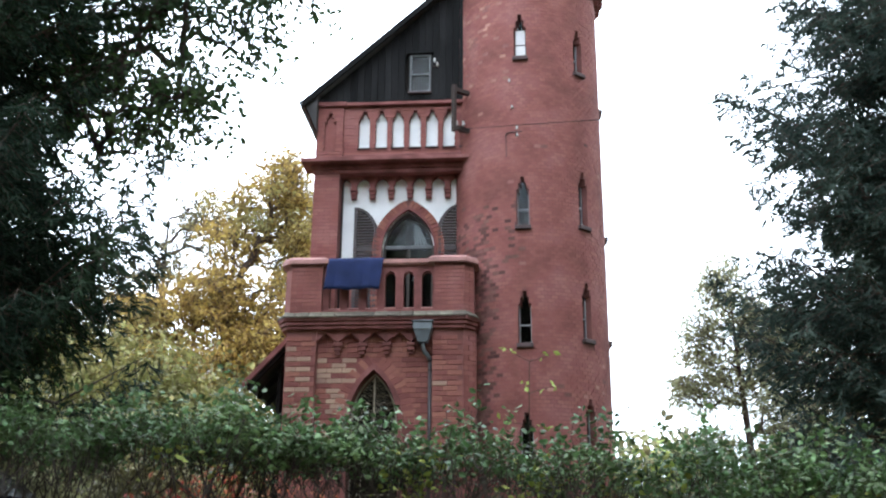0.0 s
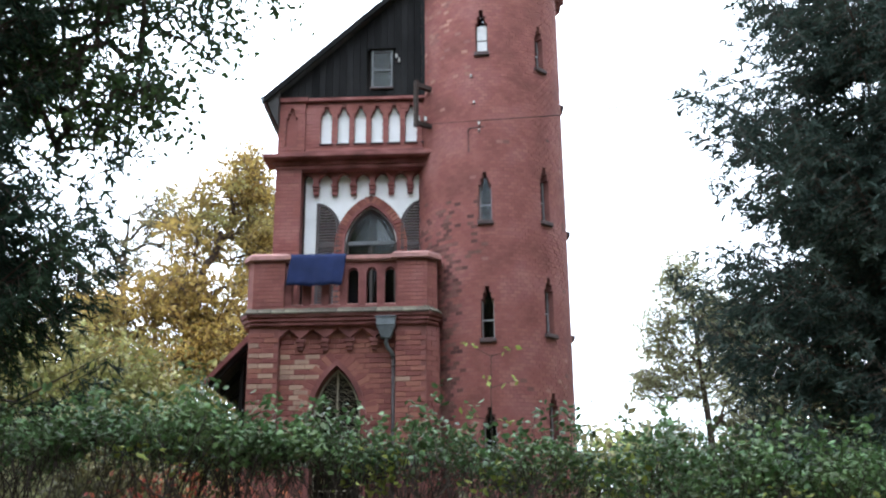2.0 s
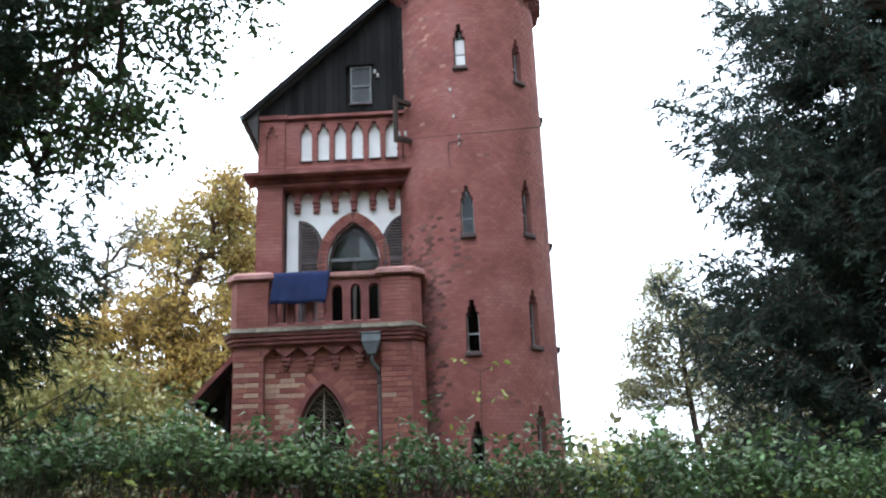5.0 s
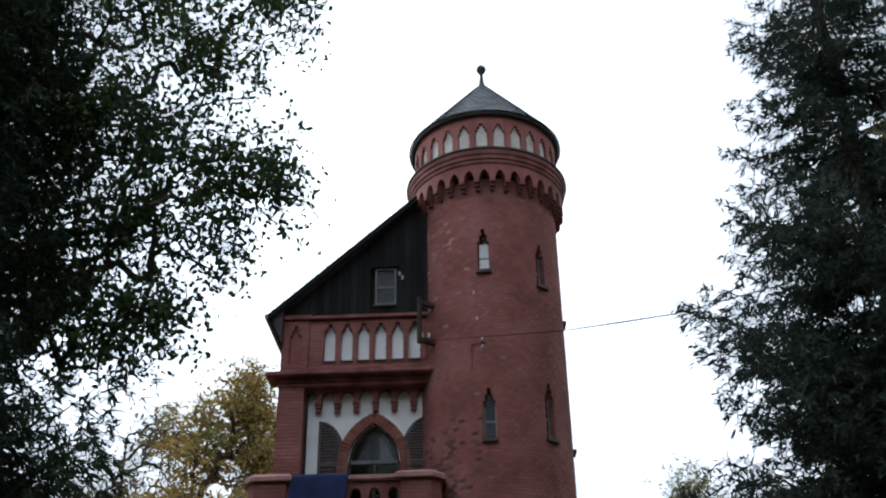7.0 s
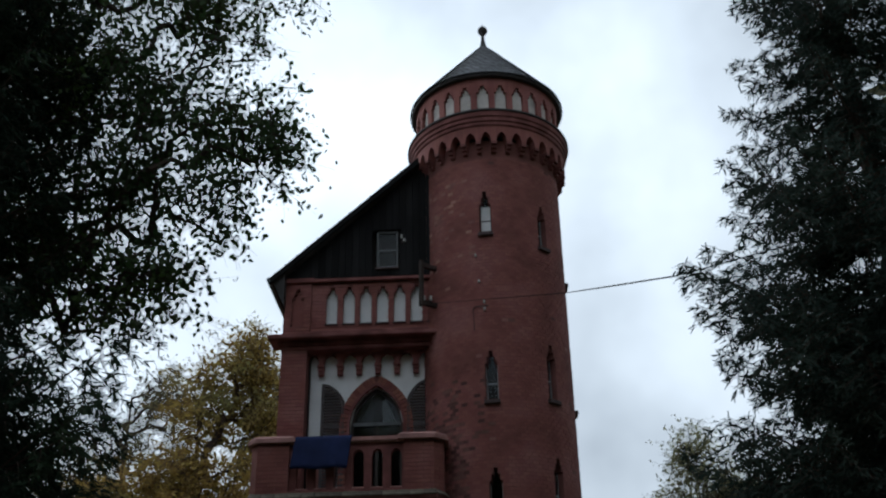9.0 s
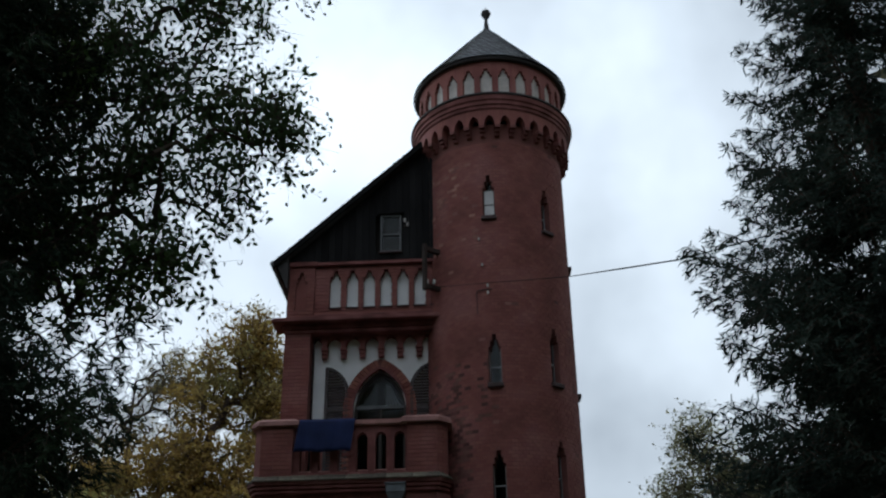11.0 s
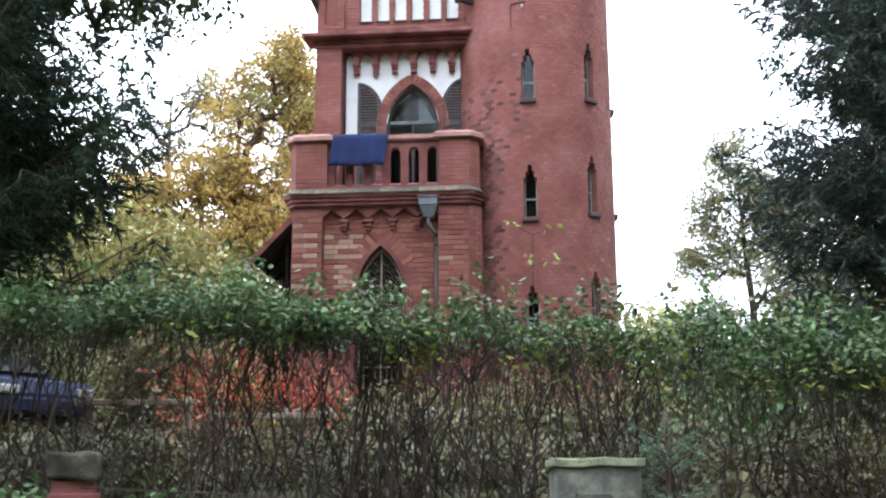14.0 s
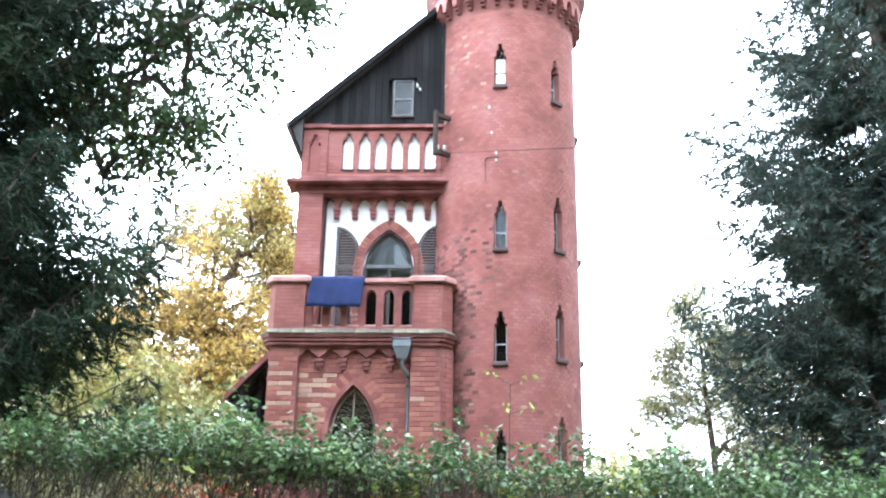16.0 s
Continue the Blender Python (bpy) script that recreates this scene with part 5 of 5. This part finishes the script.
broad_tree("autumn_tree", (11.5, 30, 2.3), 9.0, [(11.0, 30, 8.0, 1.8, 1.4, 2.2), (12.8, 30, 6.5, 2.0, 1.4, 2.4), (10.2, 30, 5.5, 1.6, 1.4, 1.8)],
           LEAF_OLIVE, 0.17, 380, 34, 0.34, "olive autumn tree beyond the spruce", 35, 0.17, bare=0.25, tip=0.01)
# shrubs behind the hedge
shrub("shrub", [(-7.4, 17, 3.9, 1.5, 0.9, 1.2), (-5.4, 17.5, 3.7, 1.3, 0.9, 1.1), (-8.8, 17, 4.2, 1.4, 0.9, 1.4)], LEAF_PALE, 0.1, 2600, 9, 0.2, "yellow-green autumn shrubs behind the hedge", 41, group="shrubs behind the hedge")
shrub("shrub", [(-4.1, 15.5, 3.0, 0.8, 0.7, 0.8)], LEAF_OLIVE, 0.1, 1000, 9, 0.17, "brownish green shrub beside the house", 42, group="shrubs behind the hedge")
shrub("shrub", [(-2.6, 12.3, 2.72, 0.85, 0.45, 0.42), (-1.75, 12.6, 2.6, 0.6, 0.4, 0.36), (-2.9, 12.0, 2.2, 0.5, 0.4, 0.3)], LEAF_RED, 0.075, 170, 9, 0.14, "scarlet autumn shrub behind the hedge", 43, group="shrubs behind the hedge")
shrub("shrub", [(4.3, 15.0, 2.6, 0.9, 0.7, 0.8), (3.6, 12.5, 2.2, 0.7, 0.5, 0.6), (5.6, 14.0, 2.7, 1.2, 0.8, 0.9), (7.2, 14, 2.7, 1.2, 0.8, 0.9), (3.9, 17.0, 2.7, 0.9, 0.8, 0.7), (5.4, 17.5, 2.9, 1.2, 0.8, 1.0), (4.6, 13.0, 2.3, 1.1, 0.5, 0.6), (3.0, 11.5, 2.0, 1.0, 0.5, 0.5)], LEAF_HEDGE, 0.1, 1700, 9, 0.17, "green shrubs under the spruce", 44, group="shrubs behind the hedge")
shrub("shrub", [(0.8, 14.5, 2.5, 1.2, 0.5, 0.45), (-0.8, 13.8, 2.4, 0.9, 0.5, 0.4), (2.6, 14.2, 2.5, 1.0, 0.5, 0.45)], LEAF_OLIVE, 0.09, 700, 9, 0.15, "low brownish shrub at the foot of the house", 45, group="shrubs behind the hedge")

shrub("shrub", [(-9.3, 24, 5.8, 2.2, 1.0, 2.0), (-6.4, 24, 5.0, 1.8, 1.0, 1.8), (-12.0, 24, 5.4, 2.2, 1.0, 2.0), (-8.0, 23, 4.0, 3.0, 1.0, 1.3), (-9.0, 23.5, 3.1, 3.4, 0.9, 1.0), (-5.2, 22, 3.1, 1.5, 0.9, 1.0), (-4.7, 23.5, 5.0, 1.3, 0.9, 1.6), (-6.6, 24.5, 6.2, 1.7, 1.0, 1.5), (-9.4, 25, 7.0, 2.0, 1.0, 1.6)], LEAF_THICKET, 0.15, 4800, 9, 0.24, "olive and yellow thicket at the edge of the woods", 48, group="shrubs behind the hedge")
shrub("bramble", [(x, 10.2 + 0.5 * math.sin(x * 3), 1.75, 0.7, 0.5, 0.42) for x in (-4.6, -3.6, -2.7, -1.7, -0.7, 0.3, 1.3, 2.3, 3.3, 4.3)], LEAF_BRAMBLE, 0.07, 1800, 9, 0.17, "low brown-green brambles under the hedge", 46, "bramble", stems=16)
shrub("bramble", [(-2.0, 7.6, 1.25, 0.5, 0.3, 0.25), (-3.2, 7.8, 1.35, 0.5, 0.3, 0.3), (-2.9, 6.9, 1.3, 0.4, 0.3, 0.25)], LEAF_HEDGE, 0.07, 160, 9, 0.1, "green weeds round the brick post", 47, "weeds", stems=8)

# the clipped hedge on the bank: bare stems below, leaves on top
gen = np.random.default_rng(5)
hedge = thing("hedge", pose(0, 0, 0), "deciduous hedge with bare dark stems and leafy green top", "hedge")
bm = bmesh.new()


def band(x):
    """Underside and top of the hedge's leaves along its length."""
    along = (-4.6, -3.0, -1.8, -0.4, 0.7, 2.0, 2.9, 4.6)
    lo = np.interp(x, along, (2.80, 2.78, 2.79, 2.68, 2.58, 2.38, 2.34, 2.32))
    hi = np.interp(x, along, (3.02, 3.00, 3.03, 2.86, 2.82, 2.78, 2.74, 2.70))
    return float(lo) + 0.03 * math.sin(x * 5.1), float(hi) + 0.05 * math.sin(x * 3.3 + 1) + 0.05 * math.sin(x * 7.1)


for i in range(165):
    x = gen.uniform(-4.6, 4.6)
    y = gen.normal(8.5, 0.3)
    lo, hi = band(x)
    lean = gen.normal(0.06, 0.4)
    a, b = Vector((x, y, ground_height(x, y) - 0.05)), Vector((x + lean, y + gen.normal(0, 0.2), lo + gen.uniform(0.0, 0.3)))
    pts = limb(bm, a, b, gen.uniform(0.007, 0.017), 0.004, gen, 0.07, 7, 5)
    for k in range(int(gen.integers(3, 7))):
        s = pts[int(gen.integers(1, 6))]
        e = s + Vector((gen.normal(0, 0.28), gen.normal(0, 0.2), gen.uniform(0.35, 0.9)))
        e.z = min(e.z, hi)
        limb(bm, s, e, 0.0055, 0.002, gen, 0.08, 5, 4)
part("stem_thicket", bm, TWIG, hedge, "dark bare stems", kind="stuff")
# fine dead twigs under the leaves
n = 2600
xs = gen.uniform(-4.7, 4.7, n)
foot = np.stack([xs, gen.normal(8.5, 0.3, n), np.array([band(x)[0] for x in xs]) - 0.42 * gen.random(n) ** 1.4], 1)
v, f = rods(foot, foot + np.stack([gen.normal(0.03, 0.11, n), gen.normal(0, 0.08, n), gen.uniform(0.1, 0.36, n)], 1), 0.0032, 0.0018)
soup("twig_work", v, f, TWIG, hedge, kind="stuff")
n = 7400
xs = gen.uniform(-4.8, 4.8, n)
bands = np.array([band(x) for x in xs])
pos = np.stack([xs, gen.normal(8.5, 0.33, n), bands[:, 0] + (bands[:, 1] - bands[:, 0]) * gen.random(n) ** 0.8 + gen.normal(0, 0.03, n)], 1)
pos = pos[gen.random(n) > 0.5 * np.exp(-((xs - 0.55) / 0.75) ** 2)]
pos = pos[[noise.noise(Vector(p) * 4.0) + 0.6 * noise.noise(Vector(p) * 9.0) > 0.0 for p in pos]]
c = sprays(pos, 8, 0.06, gen)
v, f = leaf_cards(c, 0.052 * gen.uniform(0.5, 1.35, len(c)), gen, 0.2, ovate=True, level=0.8)
soup("foliage", v, f, LEAF_HEDGE, hedge, "dull green leaves", kind="stuff")
# shoots that stand out over the top
sb, tips = bmesh.new(), []
shoots = [(gen.uniform(-4.2, 4.2), gen.uniform(0.06, 0.3)) for _ in range(130)] + [(-0.98, 0.34), (-0.2, 0.28), (0.28, 0.4), (0.42, 0.3), (1.3, 0.28), (1.0, 0.3), (2.9, 0.3), (3.1, 0.34)]
for x, h in shoots:
    y = 8.4 + gen.normal(0, 0.25)
    lo, hi = band(x)
    p = limb(sb, (x, y, hi - 0.3), (x + gen.normal(0, 0.08), y, hi + h), 0.005, 0.002, gen, 0.08, 5, 4)
    for q in p[2:]:
        tips += [np.array(q) + gen.normal(size=3) * 0.04 for _ in range(6)]
part("shoot_growth", sb, TWIG, hedge, kind="stuff")
tips = np.array(tips)
v, f = leaf_cards(tips, 0.07 * gen.uniform(0.6, 1.2, len(tips)), gen, 0.25, ovate=True, level=0.8)
soup("shoot_foliage", v, f, LEAF_HEDGE, hedge, kind="stuff")
LEAF_LIME = leaf_material("lime_leaf", (0.30, 0.34, 0.07), second=(0.44, 0.42, 0.12), scale=2)
lime = np.concatenate([gen.normal((x, 8.2, z), (w, 0.12, h), (k, 3)) for x, z, w, h, k in ((-0.22, 2.6, 0.13, 0.13, 150), (1.55, 2.65, 0.2, 0.14, 130), (-1.9, 2.8, 0.2, 0.1, 50), (2.6, 2.35, 0.4, 0.08, 70), (0.75, 2.5, 0.15, 0.1, 60), (3.6, 2.35, 0.4, 0.08, 60))])
v, f = leaf_cards(lime, 0.072 * gen.uniform(0.6, 1.2, len(lime)), gen, 0.25, ovate=True, level=0.8)
soup("lime_foliage", v, f, LEAF_LIME, hedge, "yellowing leaves", kind="stuff")
# a taller thin sapling in the hedge
sap = thing("sapling", pose(0, 0, 0), "thin sapling with yellow-green leaves rising from the hedge", "sapling")
bm = bmesh.new()
p = limb(bm, (0.62, 8.2, ground_height(0.62, 8.2)), (0.66, 8.2, 3.5), 0.009, 0.003, gen, 0.02, 10, 5)
tips = []
for q in p[6:]:
    for s in (-1, 1):
        e = q + Vector((s * gen.uniform(0.06, 0.2), gen.normal(0, 0.05), gen.uniform(0.0, 0.1)))
        limb(bm, q, e, 0.003, 0.001, gen, 0.05, 3, 4)
        tips += [np.array(q.lerp(e, t)) + gen.normal(size=3) * 0.02 for t in (0.5, 0.7, 0.9, 1.0, 1.1)]
part("stem", bm, TWIG, sap)
tips = np.array(tips)
v, f = leaf_cards(tips, 0.055 * gen.uniform(0.6, 1.2, len(tips)), gen, 0.2)
soup("foliage", v, f, LEAF_LIME, sap, kind="stuff")
conifer("spruce_sapling", (1.2, 6.0, ground_height(1.2, 6.0)), 1.6, [(0.2, 0.55), (1.0, 0.46), (1.5, 0.28), (2.2, 0.04)], ground_height(1.2, 6.0) + 0.15, NEEDLE_YOUNG, "small young spruce beside the stone post", 51, droop=-0.28, gap=0.12, trunk=0.02, needle=0.03, twig_gap=0.04, bud_gap=0.02, slim=0.09, hang=0.2, thin=0.0, tuft=4, bud=0.35)
# grass and litter on the bank
n = 9000
gxy = np.stack([gen.uniform(-5, 5, n), gen.uniform(4.5, 16, n)], 1)
c = np.array([(x, y, ground_height(x, y) + 0.03) for x, y in gxy])
v, f = leaf_cards(c, 0.12 * gen.uniform(0.5, 1.5, n), gen, -1.5, 0.3)
tagged(soup("undergrowth", v, f, LEAF_BRAMBLE), "low grass and weeds on the bank", "undergrowth", kind="stuff")
# far woods ahead; unseen nearer ring beside and behind the camera, added for shade
n = 30000
ang = np.where(gen.random(n) < 0.5, gen.uniform(0, 2 * math.pi, n), math.pi / 2 + gen.uniform(-0.55, 0.55, n))
front = np.abs((ang - math.pi / 2 + math.pi) % (2 * math.pi) - math.pi)
right = ((ang - math.pi / 2 + math.pi) % (2 * math.pi) - math.pi) < 0
hgt = np.where(front > 0.55, 22.0, np.where(right, 11.0, 12.0)) * (1 + 0.12 * np.sin(ang * 23) + 0.08 * np.sin(ang * 57))
rad = np.where(front > 0.55, gen.uniform(18, 25, n), gen.uniform(62, 72, n))
z = gen.random(n) ** 0.8 * hgt
c = np.stack([rad * np.cos(ang), rad * np.sin(ang), z], 1)
c = sprays(c, 3, 0.7, gen)
v, f = leaf_cards(c, np.repeat(np.where(front > 0.55, 1.1, 0.65), 3) * gen.uniform(0.5, 1.3, len(c)), gen, 0.2)
tagged(soup("woods_and_shade_ring", v, f, LEAF_OLIVE), "far autumn woods, with an unseen nearer ring added to shade the house", "woods", kind="stuff")

# ---------------------------------------------------------------- small things on the bank
def gate_post():
    ob = thing("gate_post", pose(0.8, 5.75, 0, 0, 0, 4), "grey mossy concrete gate post with chipped top", "post")
    bm = bmesh.new()
    box(bm, -0.215, 0.215, 0, 0.36, 0.2, 1.68)
    bmesh.ops.subdivide_edges(bm, edges=bm.edges[:], cuts=5, use_grid_fill=True)
    for v in bm.verts:
        v.co += Vector(noise.noise_vector(v.co * 4.0)) * 0.018 + Vector(noise.noise_vector(v.co * 17)) * 0.006
    part("shaft", bm, MOSSY, ob, smooth=True)
    bm = bmesh.new()
    box(bm, -0.235, 0.235, -0.02, 0.38, 1.68, 1.72)
    bmesh.ops.subdivide_edges(bm, edges=bm.edges[:], cuts=6, use_grid_fill=True)
    for v in bm.verts:
        v.co += Vector(noise.noise_vector(v.co * 6.0)) * 0.007 + Vector(noise.noise_vector(v.co * 23)) * 0.007
    part("cap", bm, MOSS, ob, "pale moss-covered cap", smooth=True)
    bm = bmesh.new()
    box(bm, -0.14, 0.05, -0.035, 0.005, 1.50, 1.545)
    part("ledge", bevel(bm, 0.01), MOSSY, ob)


gate_post()


def brick_post():
    ob = thing("brick_post", pose(-2.5, 7.3, 0, 0, 0, 12), "ruined mossy brick post with stone cap", "post")
    m = bpy.data.meshes.new("brick")
    bm = bmesh.new()
    box(bm, -0.115, 0.115, -0.055, 0.055, 0, 0.065)
    bevel(bm, 0.01)
    bm.to_mesh(m)
    bm.free()
    m.materials.append(BRICK_PIECE)
    g = ground_height(-2.5, 7.3)
    block("core", -0.13, 0.13, -0.13, 0.13, g - 0.1, 1.62, MORTAR, ob, w=0)
    for r in range(int((1.62 - g) / 0.075)):
        z = g + r * 0.075
        for k in range(4):
            a = k * 90 + (90 if r % 2 else 0)
            shared("brick", m, pose(0, 0, z, 0, 0, a) @ pose(0.035, -0.105, 0, 0, 0, rng.uniform(-3, 3)), ob)
    bm = bmesh.new()
    box(bm, -0.16, 0.16, -0.16, 0.16, 1.63, 1.80)
    bmesh.ops.subdivide_edges(bm, edges=bm.edges[:], cuts=4, use_grid_fill=True)
    for v in bm.verts:
        v.co += Vector(noise.noise_vector(v.co * 7.0)) * 0.03
    part("cap", bm, STONE_DARK, ob, "dark mossy stone cap", smooth=True)


brick_post()
fence = thing("wire_fence", pose(0, 0, 0), "thin wire strung along the foot of the hedge", "fence")
part("wire", tube(bmesh.new(), [(-2.5, 7.2, 1.58), (-1.2, 7.0, 1.52), (0.2, 6.7, 1.42), (0.75, 6.1, 1.38)], 0.004, 4), IRON, fence)


def rail(x0, x1, y, z):
    ob = thing("wooden_rail", pose(0, 0, 0), "weathered wooden fence rail behind the hedge", "fence", "rails behind the hedge")
    bm = bmesh.new()
    box(bm, x0, x1, y, y + 0.05, z - 0.06, z)
    part("beam", bevel(bm, 0.008), WOOD, ob)
    for x in (x0 + 0.1, x1 - 0.15):
        bm = bmesh.new()
        box(bm, x, x + 0.08, y + 0.055, y + 0.13, ground_height(x, y) - 0.1, z + 0.02)
        part("post", bevel(bm, 0.008), WOOD, ob)


rail(-3.7, -2.5, 10.6, 2.42)
rail(-2.45, -1.2, 10.9, 2.30)
# heap of rough stones along the foot of the house
sm = bmesh.new()
bmesh.ops.create_icosphere(sm, subdivisions=2, radius=0.16)
for v in sm.verts:
    v.co += Vector(noise.noise_vector(v.co * 6.0)) * 0.05
stone_me = bpy.data.meshes.new("stone")
sm.to_mesh(stone_me)
sm.free()
stone_me.materials.append(STONE)
footing = thing("stone_wall", pose(0, 0, 0), "low dry wall of rough grey stones before the house", "wall")
for r in range(2):
    for i in range(22):
        x = -2.6 + i * 0.27 + (0.12 if r else 0)
        shared("stone", stone_me, pose(x, 17.4, ground_height(x, 17.4) + 0.08 + 0.22 * r, rng.uniform(0, 90), rng.uniform(0, 90), rng.uniform(0, 360)), footing)


def parked_car():
    g = ground_height(-7, 16.5)
    ob = thing("parked_car", pose(-7.25, 16.4, g - 0.12, 0, 0, -38), "dark blue parked car half hidden by the hedge", "car")
    prof = [(-2.1, 0.35), (-2.1, 0.85), (-1.75, 0.95), (-1.25, 1.38), (0.25, 1.42), (0.95, 0.95), (1.85, 0.82), (2.0, 0.6), (2.0, 0.35)]
    bm = bmesh.new()
    a, b = [bm.verts.new((x, -0.8 + (0.12 if z > 1 else 0), z)) for x, z in prof], [bm.verts.new((x, 0.8 - (0.12 if z > 1 else 0), z)) for x, z in prof]
    bm.faces.new(a)
    bm.faces.new(b[::-1])
    for k in range(len(prof)):
        j = (k + 1) % len(prof)
        bm.faces.new((a[k], b[k], b[j], a[j]))
    bmesh.ops.recalc_face_normals(bm, faces=bm.faces[:])
    body = part("body", bevel(bm, 0.05, 2), CAR, ob, smooth=False)
    for x0, x1 in ((-1.15, -0.45), (-0.38, 0.42)):
        bm = bmesh.new()
        prism(bm, flat, x0, x1, 0.97, 0.97, 1.3, 1.3 if x1 < 0 else 1.18, -0.745, -0.70)
        part("side_window", bm, CAR_GLASS, ob)
    bm = bmesh.new()
    v = [bm.verts.new(p) for p in ((0.32, -0.62, 1.40), (0.32, 0.62, 1.40), (0.93, 0.7, 0.99), (0.93, -0.7, 0.99))]
    bm.faces.new(v)
    for q_ in bm.verts:
        q_.co += Vector((0.03, 0, 0.04))
    part("windscreen", bm, CAR_GLASS, ob)
    for x in (-1.35, 1.3):
        for y in (-0.72, 0.72):
            bm = tube(bmesh.new(), [(x, y - 0.1, 0.31), (x, y + 0.1, 0.31)], 0.31, 20)
            wheel = part("wheel", bm, RUBBER, ob)
            part("rim", tube(bmesh.new(), [(x, y - 0.11, 0.31), (x, y + 0.11, 0.31)], 0.19, 14), ZINC, wheel)
    for y in (-0.6, 0.6):
        bm = bmesh.new()
        box(bm, 1.93, 2.02, y - 0.15, y + 0.15, 0.62, 0.74)
        part("headlight", bevel(bm, 0.02), CERAMIC, ob)


parked_car()

# ---------------------------------------------------------------- bricks of the ground storey, one by one
def brick_mesh(name, w, mat):
    bm = bmesh.new()
    box(bm, 0, w, -0.016, 0.03, 0, 0.086)
    bevel(bm, 0.006)
    me = bpy.data.meshes.new(name)
    bm.to_mesh(me)
    bm.free()
    me.materials.append(mat)
    return me


KINDS = {(w, pale): brick_mesh("brick", w, BRICK_PALE if pale else BRICK_PIECE) for w in (0.27, 0.185, 0.13) for pale in (0, 1)}


def lay(x0, x1, d, z0, z1, parent, hole=None, pale=lambda x, z: 0.0, outer=0.0):
    for r in range(int((z1 - z0) / 0.096)):
        z, x = z0 + r * 0.096, x0 + 0.004
        first = True
        while x < x1 - 0.1:
            w = 0.185 if first and r % 2 else 0.27
            first = False
            if x + w > x1:
                w = next((k for k in (0.185, 0.13) if x + k <= x1 + 0.01), None)
                if not w:
                    break
            if not (hole and z + 0.09 > hole[2] and any(hole[0] - outer < p < hole[1] + outer and z < hole[3](min(max(p, hole[0]), hole[1])) + outer for p in (x, x + w / 2, x + w))):
                shared("brick", KINDS[(w, 1 if rng.random() < pale(x, z) else 0)], pose(x, d + rng.uniform(-0.003, 0.003), z), parent)
            x += w + 0.011


lay(-2.98, -2.42, 0.06, 3.9, 6.68, pier_l, pale=lambda x, z: 0.75 if 5.0 < z < 6.4 and int(z / 0.096) % 2 and x < -2.55 else 0.04)
lay(-2.42, -0.24, 0.22, 3.9, 6.6, recess, GATE, pale=lambda x, z: 0.55 if x < -1.8 and 5.2 < z < 6.2 else 0.05, outer=0.09)
lay(-0.24, 0.33, 0.06, 3.9, 6.68, pier_r, pale=lambda x, z: 0.04)
